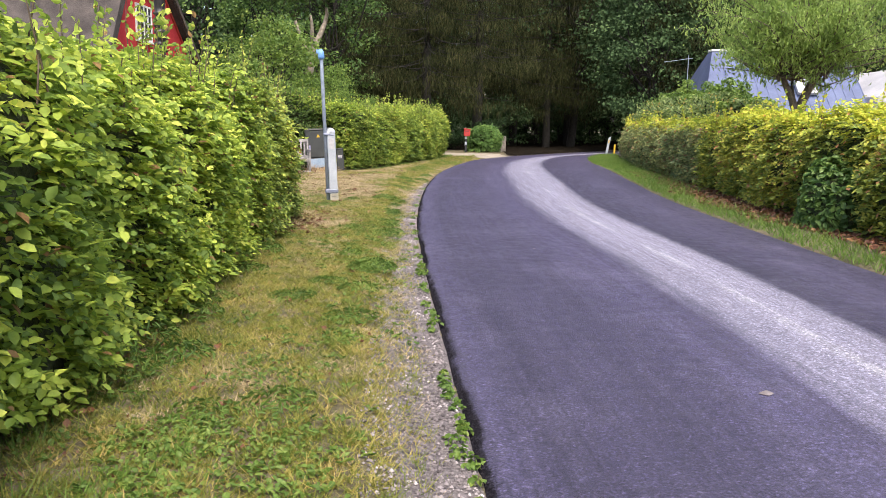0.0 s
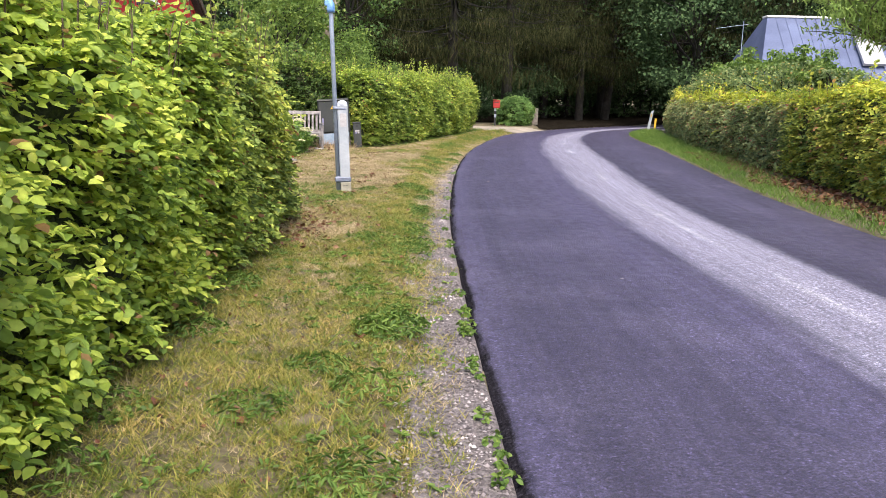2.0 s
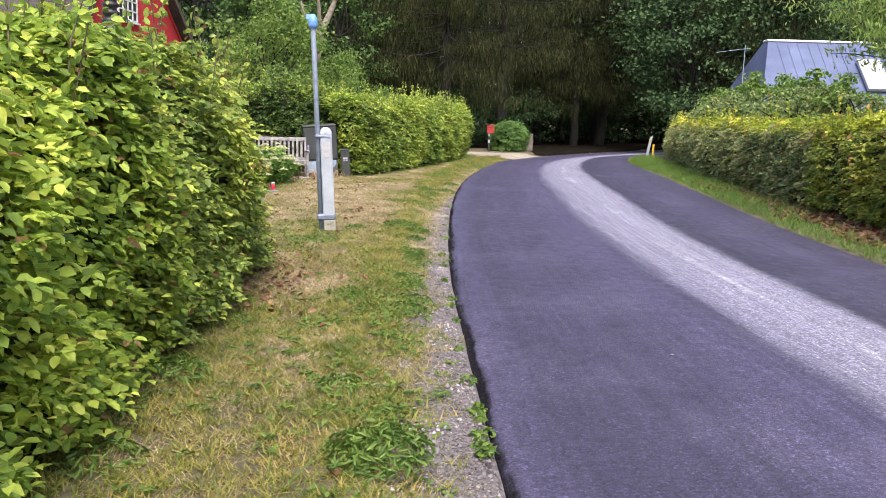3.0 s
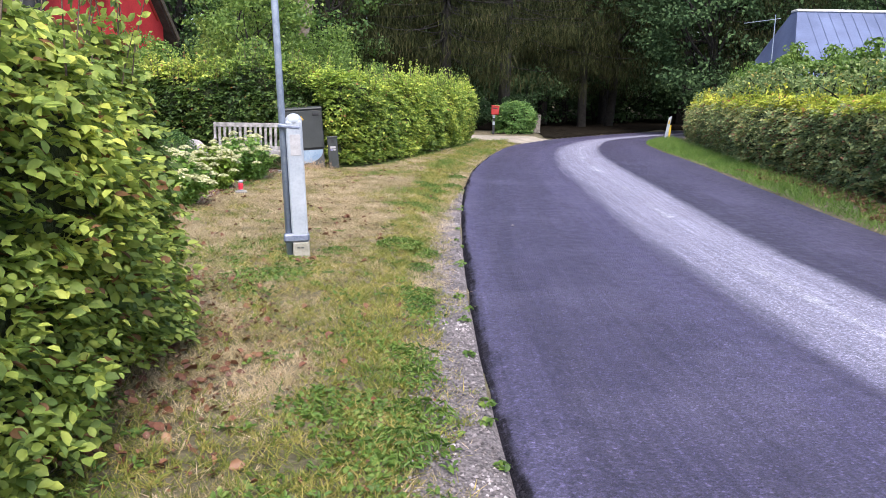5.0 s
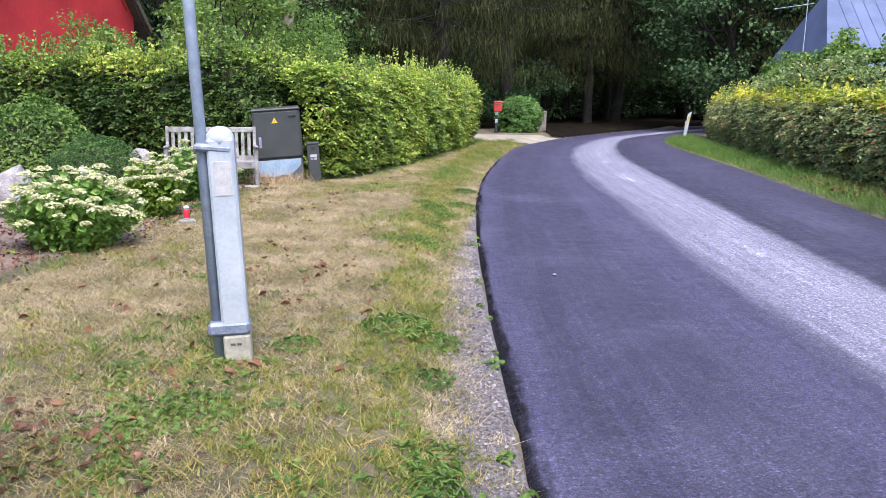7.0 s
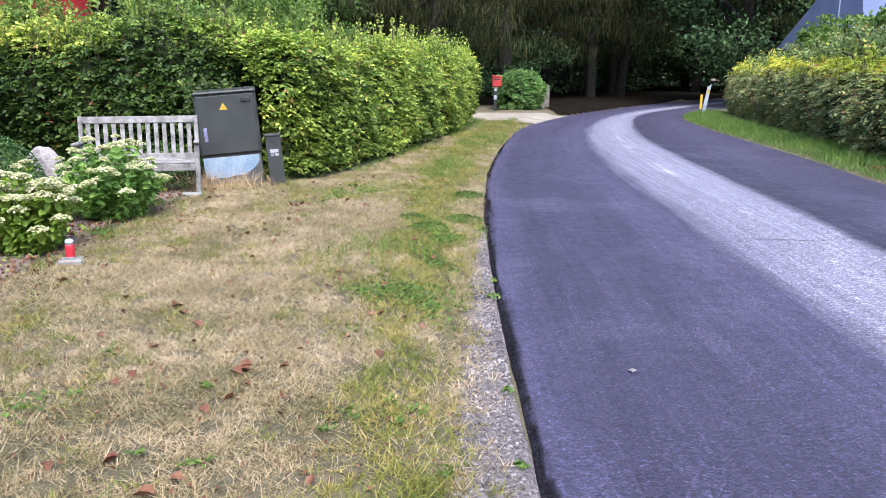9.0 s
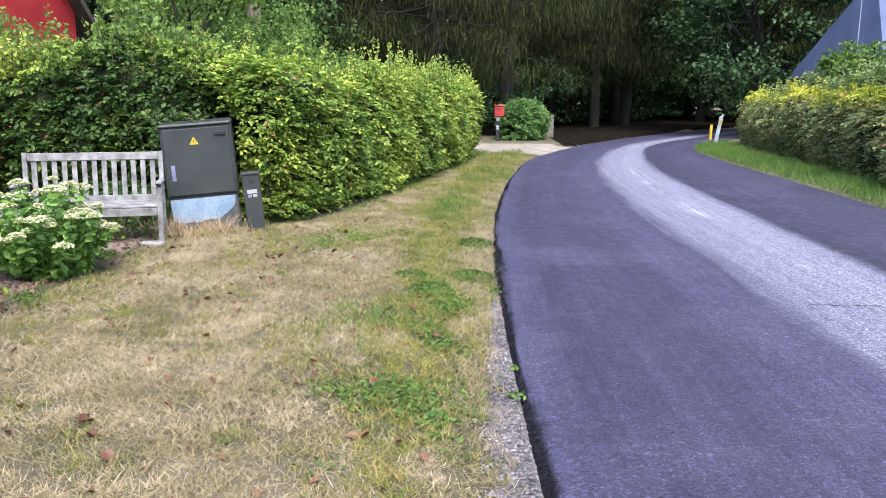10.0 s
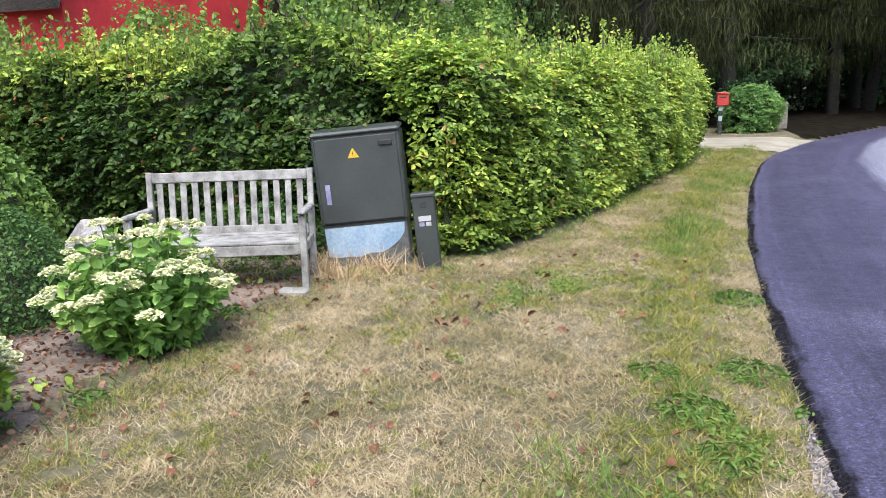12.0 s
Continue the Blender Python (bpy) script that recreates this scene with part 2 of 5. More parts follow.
nt.links.new(mix_of(nt, math_of(nt, "MULTIPLY", n3, 0.5), c3, (0.10, 0.085, 0.045)), b.inputs["Base Color"])
b.inputs["Roughness"].default_value = 0.95
bump(nt, b, n2, 0.9, 0.03)
M["lawn_ground"] = m

# new asphalt with a worn, pale middle lane; the texture runs across and along the road
m, nt, b = nodes_of("asphalt")
uv = nt.nodes.new("ShaderNodeTexCoord").outputs["UV"]
sep = nt.nodes.new("ShaderNodeSeparateXYZ")
nt.links.new(uv, sep.inputs[0])
stretch = nt.nodes.new("ShaderNodeVectorMath")
stretch.operation = "MULTIPLY"
stretch.inputs[1].default_value = (40.0, 0.55, 1.0)
nt.links.new(uv, stretch.inputs[0])
streak = noise_of(nt, 1.0, 5, 0.6, stretch.outputs[0])
grain = math_of(nt, "ADD", math_of(nt, "MULTIPLY", noise_of(nt, 130.0, 2, 0.6), 0.55), math_of(nt, "MULTIPLY", noise_of(nt, 48.0, 2, 0.6), 0.45))
stone = nt.nodes.new("ShaderNodeTexVoronoi")
stone.inputs["Scale"].default_value = 85.0
nt.links.new(where(nt), stone.inputs["Vector"])
shade = nt.nodes.new("ShaderNodeSeparateColor")
nt.links.new(stone.outputs["Color"], shade.inputs[0])
combed = nt.nodes.new("ShaderNodeVectorMath")
combed.operation = "MULTIPLY"
combed.inputs[1].default_value = (120.0, 0.3, 1.0)
nt.links.new(uv, combed.inputs[0])
comb = noise_of(nt, 1.0, 3, 0.6, combed.outputs[0])
patchy = noise_of(nt, 0.7, 4)
mid = noise_of(nt, 7.0, 4)
u = math_of(nt, "ADD", sep.outputs[0], math_of(nt, "MULTIPLY", math_of(nt, "SUBTRACT", streak, 0.5), 0.05))
u = math_of(nt, "ADD", u, math_of(nt, "MULTIPLY", math_of(nt, "SUBTRACT", mid, 0.5), 0.02))
band = ramp(nt, u, [(0.375, (0, 0, 0)), (0.43, (0.75, 0.75, 0.75)), (0.56, (1, 1, 1)), (0.625, (0.85, 0.85, 0.85)), (0.66, (0, 0, 0))])
edge = ramp(nt, u, [(0.007, (1, 1, 1)), (0.014, (0, 0, 0))])
wear = ramp(nt, sep.outputs[0], [(0.015, (0.75, 0.75, 0.75)), (0.04, (0.6, 0.6, 0.6)), (0.075, (0.12, 0.12, 0.12)), (0.14, (0.35, 0.35, 0.35)), (0.22, (0.25, 0.25, 0.25)), (0.33, (0.8, 0.8, 0.8)), (0.39, (0.5, 0.5, 0.5)), (0.66, (0.0, 0.0, 0.0)), (0.72, (0.1, 0.1, 0.1)), (0.85, (0.5, 0.5, 0.5)), (1.0, (0.2, 0.2, 0.2))])
dark = mix_of(nt, wear, (0.024, 0.0205, 0.044), (0.052, 0.046, 0.092))
dark = mix_of(nt, ramp(nt, patchy, [(0.50, (0, 0, 0)), (0.72, (0.5, 0.5, 0.5))]), dark, (0.082, 0.074, 0.124))
dark = mix_of(nt, ramp(nt, streak, [(0.45, (0, 0, 0)), (0.8, (0.25, 0.25, 0.25))]), dark, (0.088, 0.08, 0.13))
dark = mix_of(nt, edge, dark, (0.017, 0.016, 0.020))
pale = mix_of(nt, streak, (0.145, 0.141, 0.192), (0.250, 0.246, 0.310))
line = math_of(nt, "SUBTRACT", 1.0, math_of(nt, "MULTIPLY", math_of(nt, "ABSOLUTE", math_of(nt, "SUBTRACT", u, 0.53)), 60.0))
broken = ramp(nt, noise_of(nt, 0.45, 6, 0.75), [(0.48, (0, 0, 0)), (0.62, (0.75, 0.75, 0.75))])
scrape = math_of(nt, "MULTIPLY", math_of(nt, "MAXIMUM", line, 0.0), broken)
pale = mix_of(nt, scrape, pale, (0.46, 0.46, 0.48))
col = mix_of(nt, band, dark, pale)
specks = ramp(nt, grain, [(0.38, (0.5, 0.5, 0.5)), (0.48, (0.92, 0.92, 0.92)), (0.56, (1.25, 1.25, 1.25)), (0.64, (1.9, 1.9, 1.9))])
col = mix_of(nt, 1.0, col, specks, "MULTIPLY")
chips = ramp(nt, shade.outputs[0], [(0.0, (0.62, 0.62, 0.62)), (0.5, (0.92, 0.92, 0.92)), (0.88, (1.15, 1.15, 1.15)), (0.98, (1.9, 1.88, 1.85))])
col = mix_of(nt, 1.0, col, chips, "MULTIPLY")
lines = ramp(nt, comb, [(0.34, (0.92, 0.92, 0.94)), (0.5, (1.08, 1.08, 1.10)), (0.68, (1.34, 1.34, 1.38))])
nt.links.new(mix_of(nt, 1.0, col, lines, "MULTIPLY"), b.inputs["Base Color"])
nt.links.new(ramp(nt, mid, [(0.3, (0.55, 0.55, 0.55)), (0.7, (0.75, 0.75, 0.75))]), b.inputs["Roughness"])
bump(nt, b, math_of(nt, "SUBTRACT", grain, math_of(nt, "MULTIPLY", stone.outputs["Distance"], 0.5)), 0.9, 0.014)
nt.links.new(math_of(nt, "SUBTRACT", 0.5, math_of(nt, "MULTIPLY", edge, 0.5)), b.inputs["Specular IOR Level"])
M["asphalt"] = m

# ---- helpers of this scene ----


def mesh_of(name, verts, faces, material, smooth=False):
    """A mesh from arrays: verts n x 3, faces m x 3 or m x 4."""
    verts, faces = np.asarray(verts, np.float32), np.asarray(faces, np.int32)
    me = bpy.data.meshes.new(name)
    k = faces.shape[1]
    me.vertices.add(len(verts))
    me.vertices.foreach_set("co", verts.ravel())
    me.loops.add(faces.size)
    me.loops.foreach_set("vertex_index", faces.ravel())
    me.polygons.add(len(faces))
    me.polygons.foreach_set("loop_start", np.arange(0, faces.size, k, dtype=np.int32))
    me.polygons.foreach_set("loop_total", np.full(len(faces), k, np.int32))
    me.polygons.foreach_set("use_smooth", np.full(len(faces), smooth))
    me.update(calc_edges=True)
    me.materials.append(material)
    return me


def thing(name, place, label, category, group="", turn=0.0, kind=""):
    ob = new(name)
    ob.empty_display_size = 0.1
    ob.matrix_basis = place if isinstance(place, Matrix) else pose(*place, 0, 0, turn)
    return tagged(ob, label, category, group, kind)


def part(name, data, material, parent, label="", kind="", at=None):
    """Links a bmesh or a mesh as one part of its thing, in the thing's own axes."""
    if isinstance(data, bmesh.types.BMesh):
        me = bpy.data.meshes.new(name)
        data.to_mesh(me)
        data.free()
        me.materials.append(material)
    else:
        me = data
    ob = new(name, me)
    ob.parent = parent
    if at is not None:
        ob.matrix_basis = at
    return tagged(ob, label, "", "", kind)


def box(size, at=(0, 0, 0), bevel=0.004, rot=(0, 0, 0), bm=None, taper=1.0):
    """A bevelled board or block."""
    bm = bm or bmesh.new()
    made = bmesh.ops.create_cube(bm, size=1.0)["verts"]
    for v in made:
        v.co = Vector((v.co.x * size[0], v.co.y * size[1], v.co.z * size[2]))
        if v.co.z > 0:
            v.co.x *= taper
            v.co.y *= taper
    if bevel:
        edges = list({e for v in made for e in v.link_edges})
        made = list({v for f in bmesh.ops.bevel(bm, geom=edges, offset=bevel, segments=1, affect="EDGES")["faces"] for v in f.verts} | {v for v in made if v.is_valid})
    bmesh.ops.transform(bm, matrix=pose(*at, *rot), verts=made)
    return bm


def tube(points, radii, n=8):
    """Arrays of a tapered round limb along points."""
    points = [Vector(p) for p in points]
    vs, fs = [], []
    for i, (p, r) in enumerate(zip(points, radii)):
        d = (points[min(i + 1, len(points) - 1)] - points[max(i - 1, 0)]).normalized()
        q = d.to_track_quat("Z", "Y")
        for k in range(n):
            a = 2 * math.pi * k / n
            vs.append(p + q @ Vector((math.cos(a) * r, math.sin(a) * r, 0)))
    for i in range(len(points) - 1):
        for k in range(n):
            fs.append((i * n + k, i * n + (k + 1) % n, (i + 1) * n + (k + 1) % n, (i + 1) * n + k))
    return [tuple(v) for v in vs], fs


def tubes(name, limbs, material, n=7):
    vs, fs = [], []
    for pts, rad in limbs:
        v, f = tube(pts, rad, n)
        o = len(vs)
        vs += v
        fs += [tuple(i + o for i in q) for q in f]
    return mesh_of(name, np.array(vs), np.array(fs), material, True)


def lathe(profile, n=20):
    bm = bmesh.new()
    rings = [[bm.verts.new((r * math.cos(2 * math.pi * k / n), r * math.sin(2 * math.pi * k / n), z)) for k in range(n)] for r, z in profile]
    for a, c in zip(rings, rings[1:]):
        for k in range(n):
            bm.faces.new((a[k], a[(k + 1) % n], c[(k + 1) % n], c[k])).smooth = True
    bm.faces.new(rings[0][::-1])
    bm.faces.new(rings[-1])
    return bm


rng = np.random.default_rng(7)


def wav(p, scale, seed):
    """A cheap smooth noise of places, about -1 to 1."""
    g = np.random.default_rng(seed)
    out = 0
    for k in range(7):
        d = g.normal(size=3)
        d /= np.linalg.norm(d)
        out = out + np.sin((p @ d) * scale * g.uniform(0.6, 1.9) + g.uniform(0, 6.3))
    return out / 4.0


def unit(v):
    return v / np.maximum(np.linalg.norm(v, axis=1, keepdims=True), 1e-6)


def leaves(name, places, normals, size, material, aspect=0.6, spread=0.7, droop=0.35, fold=0.12, vary=0.35, axes=None, corners=4):
    """Many oval, folded leaves: places, the way they face, and their length."""
    n = len(places)
    nn = unit(normals + rng.normal(size=(n, 3)) * spread)
    ax = (rng.normal(size=(n, 3)) if axes is None else axes + rng.normal(size=(n, 3)) * 0.3) + np.array((0, 0, -droop))
    ax = unit(ax - nn * (ax * nn).sum(1, keepdims=True))
    side = np.cross(nn, ax)
    ln = (size * (1 + vary * rng.uniform(-1, 1, n)))[:, None]
    w = ln * aspect * 0.5
    up = nn * ln * fold
    b, t = places - ax * ln * 0.5, places + ax * ln * 0.5 - up * 0.8
    i = np.arange(n)[:, None]
    if corners == 2:
        r, l_ = places + side * w * 1.05 + up * 0.5, places - side * w * 1.05 + up * 0.5
        return mesh_of(name, np.stack([b, r, t, l_], 1).reshape(-1, 3), i * 4 + np.arange(4), material)
    rows = ((-0.2, 0.9, 1.0), (0.18, 1.0, 0.8)) if corners == 4 else ((-0.32, 0.62, 0.6), (-0.02, 1.0, 1.0), (0.28, 0.72, 0.5))
    v = [b] + [places + ax * ln * a + sd * side * w * c + up * e for sd in (1, -1) for a, c, e in rows] + [t]
    k_ = len(rows)
    right, left = [0, *range(1, k_ + 1), 2 * k_ + 1], [0, 2 * k_ + 1, *range(2 * k_, k_, -1)]
    f = np.concatenate([i * (2 * k_ + 2) + np.array(right), i * (2 * k_ + 2) + np.array(left)], 1).reshape(-1, k_ + 2)
    return mesh_of(name, np.stack(v, 1).reshape(-1, 3), f, material, True)


def blades(name, places, height, width, material, lean=0.6):
    """Grass blades: a bent strip of two faces each."""
    n = len(places)
    a = rng.uniform(0, 2 * math.pi, n)
    side = np.stack([np.cos(a), np.sin(a), np.zeros(n)], 1)
    tip = np.stack([rng.normal(size=n), rng.normal(size=n), np.zeros(n)], 1) * lean
    h = (height * rng.uniform(0.5, 1.3, n))[:, None]
    top = places + tip * h + np.array((0, 0, 1)) * h
    half = width * rng.uniform(0.6, 1.3, n)[:, None]
    v = np.stack([places - side * half, places + side * half, top], 1).reshape(-1, 3)
    return mesh_of(name, v, np.arange(n * 3).reshape(-1, 3), material)


def smooth_line(knots, steps):
    """A Catmull-Rom curve through rows of knots."""
    k = np.array(knots, float)
    k = np.vstack([2 * k[0] - k[1], k, 2 * k[-1] - k[-2]])
    out = []
    for i in range(1, len(k) - 2):
        for s in np.arange(steps) / steps:
            a, b_, c, d = k[i - 1], k[i], k[i + 1], k[i + 2]
            out.append(0.5 * (2 * b_ + (c - a) * s + (2 * a - 5 * b_ + 4 * c - d) * s * s + (3 * b_ - a - 3 * c + d) * s ** 3))
    out.append(k[-2])
    return np.array(out)


# ---- ground and road ----
# rows: left edge x y, right edge x y, the pale lane's two sides as shares of the width
ROAD = [(3.6, -20, 8.3, -20, 0.44, 0.66), (1.9, -10, 6.6, -10, 0.44, 0.66), (0.5, 0, 5.2, 0, 0.44, 0.66), (0.12, 3, 4.85, 3, 0.44, 0.66), (-0.14, 5.3, 4.65, 5.3, 0.455, 0.67), (-0.5, 8.7, 4.45, 8.5, 0.465, 0.69),
        (-0.8, 12, 4.33, 12, 0.435, 0.665), (-0.97, 15, 4.25, 15, 0.415, 0.65), (-1.07, 18, 4.3, 18, 0.405, 0.645), (-1.1, 21.5, 4.5, 21.5, 0.395, 0.64), (-1.0, 25, 4.72, 25, 0.365, 0.62), (-0.76, 28, 4.92, 28, 0.345, 0.595),
        (-0.42, 31, 5.05, 31, 0.34, 0.585), (0.35, 35.5, 5.2, 34.5, 0.36, 0.6), (2.2, 41, 5.9, 40, 0.40, 0.62), (4.6, 46, 7.8, 44.2, 0.42, 0.62), (8.2, 52, 11, 48.7, 0.42, 0.62), (13, 58, 15.5, 53.5, 0.42, 0.62), (20, 64, 22, 59, 0.42, 0.62), (32, 72, 34, 66, 0.42, 0.62)]
ROAD = smooth_line(ROAD, 10)


def fall(y):
    """The lie of the land: level, with hardly a dip in the wood."""
    s = np.clip((np.asarray(y, float) - 32) / 15, 0, 1)
    return -0.06 * s * s * (3 - 2 * s)


NEAR = ROAD


def left_edge(y):
    return np.interp(y, NEAR[:, 1], NEAR[:, 0])


def right_edge(y):
    return np.interp(y, NEAR[:, 3], NEAR[:, 2])


def ground_z(x, y):
    x, y = np.asarray(x, float), np.asarray(y, float)
    dl, dr = left_edge(y) - x, x - right_edge(y)
    z = np.where(dl > 0, np.interp(dl, [0, 0.04, 0.38, 0.62, 6], [-0.09, -0.035, -0.01, 0.065, 0.07]), 0)
    z = np.where(dr > 0, np.interp(dr, [0, 0.05, 0.3, 1.2, 6], [-0.09, -0.005, 0.035, 0.06, 0.1]), z)
    z = np.where((dl <= 0) & (dr <= 0), -0.09, z)
    p = np.stack([x, y, 0 * x], -1)
    lumps = 0.014 * wav(p, 2.2, 3) + 0.006 * wav(p, 7.0, 4)
    return z + fall(y) + np.where((dl > 0.5) | (dr > 0.3), lumps, 0)


xs = np.concatenate([[-1500, -500, -150, -60, -30, -18], np.arange(-12, 10.01, 0.14), [14, 20, 30, 60, 150, 500, 1500]])
ys = np.concatenate([[-1500, -500, -150, -60, -25], np.arange(-12, 50.1, 0.4), [55, 62, 75, 100, 200, 500, 1500]])
gx, gy = np.meshgrid(xs, ys)
gz = ground_z(gx, gy)
nx, ny = len(xs), len(ys)
gi = np.arange(nx * ny).reshape(ny, nx)
gf = np.stack([gi[:-1, :-1], gi[:-1, 1:], gi[1:, 1:], gi[1:, :-1]], -1).reshape(-1, 4)
tagged(new("ground", mesh_of("ground", np.stack([gx, gy, gz], -1).reshape(-1, 3), gf, M["lawn_ground"], True)), "dry, patchy lawn and verge ground", "ground", kind="structure")

# road: a bed of asphalt with a rounded shoulder, four main columns across
US = [(-0.010, -0.088), (-0.004, -0.058), (0.005, -0.020), (0.010, -0.005), (0.016, 0.0), (0.1, 0.008), (0.25, 0.016), (0.4, 0.022), (0.525, 0.025), (0.65, 0.022), (0.8, 0.014), (0.996, 0.0), (1.002, -0.02), (1.004, -0.085)]
rv, ruv = [], []
length = 0.0
for i, (lx, ly, rx, ry, b1, b2) in enumerate(ROAD):
    if i:
        length += math.hypot(lx + rx - ROAD[i - 1][0] - ROAD[i - 1][2], ly + ry - ROAD[i - 1][1] - ROAD[i - 1][3]) / 2
    for uu, zz in US:
        s = np.interp(uu, [-1, 0, 0.4, 0.65, 1, 2], [-1, 0, b1, b2, 1, 2])
        wob = 0.006 * math.sin(ly * 5.1) + 0.004 * math.sin(ly * 11.7 + 1) if uu < 0.015 else 0
        x, y = lx + (rx - lx) * s + wob, ly + (ry - ly) * s
        rv.append((x, y, zz - 0.012 + float(fall(y))))
        ruv.append((uu, length))
k = len(US)
rf = [(i * k + j, i * k + j + 1, (i + 1) * k + j + 1, (i + 1) * k + j) for i in range(len(ROAD) - 1) for j in range(k - 1)]
road_mesh = mesh_of("road", rv, rf, M["asphalt"], True)
layer = road_mesh.uv_layers.new(name="UVMap")
layer.data.foreach_set("uv", np.array(ruv, np.float32)[np.array(rf).ravel()].ravel())
tagged(new("road", road_mesh), "dark new asphalt lane with a pale worn middle", "road", kind="structure")


def sheet(name, xs_, ys_, inside, material, lift, label, category):
    """A thin lie on the ground over the cells for which inside(x, y) holds."""
    ax, ay = np.meshgrid(xs_, ys_)
    idx = np.arange(ax.size).reshape(ax.shape)
    f = np.stack([idx[:-1, :-1], idx[:-1, 1:], idx[1:, 1:], idx[1:, :-1]], -1).reshape(-1, 4)
    ok = inside((ax[:-1, :-1] + ax[1:, 1:]) / 2, (ay[:-1, :-1] + ay[1:, 1:]) / 2).ravel()
    v = np.stack([ax, ay, ground_z(ax, ay) + lift], -1).reshape(-1, 3)
    return tagged(new(name, mesh_of(name, v, f[ok], material, True)), label, category, kind="structure")


# gravel shoulder along the road
gy_ = np.arange(-8, 21.6, 0.15)
go = np.linspace(-0.35, 1.0, 7)
gw = np.interp(gy_, [4, 10, 13, 16, 18, 20, 21.5], [0.42, 0.36, 0.33, 0.28, 0.21, 0.10, 0.0]) * (1 + 0.1 * np.sin(gy_ * 1.3) + 0.06 * np.sin(gy_ * 3.9))
gxx = left_edge(gy_)[:, None] - 0.01 - go[None] * gw[:, None]
gyy = np.repeat(gy_[:, None], 7, 1)
gi = np.arange(gxx.size).reshape(gxx.shape)
tagged(new("gravel_shoulder", mesh_of("gravel_shoulder", np.stack([gxx, gyy, ground_z(gxx, gyy) + 0.006], -1).reshape(-1, 3), np.stack([gi[:-1, :-1], gi[:-1, 1:], gi[1:, 1:], gi[1:, :-1]], -1).reshape(-1, 4), M["gravel_bed"], True)), "narrow strip of grey crushed stone", "gravel", kind="structure")
sheet("driveway", np.arange(-14, 4.3, 0.2), np.arange(36, 41.5, 0.2), lambda x, y: (y > 36.6 + 0.12 * np.sin(x * 3)) & (y < 40.6 + 0.1 * np.sin(x * 4)) & (x < np.interp(y, ROAD[:, 1], ROAD[:, 0]) + 0.1), M["driveway_sand"], 0.02, "pale sandy driveway beside the road", "driveway")
sheet("forest_floor", np.concatenate([np.arange(-110, -6, 4.0), np.arange(-6, 20, 0.3), np.arange(20, 130.1, 4.0)]), np.concatenate([np.arange(41.2, 62, 0.3), np.arange(62, 160, 4.0)]), lambda x, y: ((x < left_edge(y) - 0.1) & (y > np.where(x > 1.9, 41.2 + 0.15 * np.sin(x * 5), 46.3))) | ((x > right_edge(y) + 2.2) & (y > 46)), M["shaded_litter"], 0.03, "bare forest floor of old needles, tree shade in its colour", "ground")

# ---- hedges ----


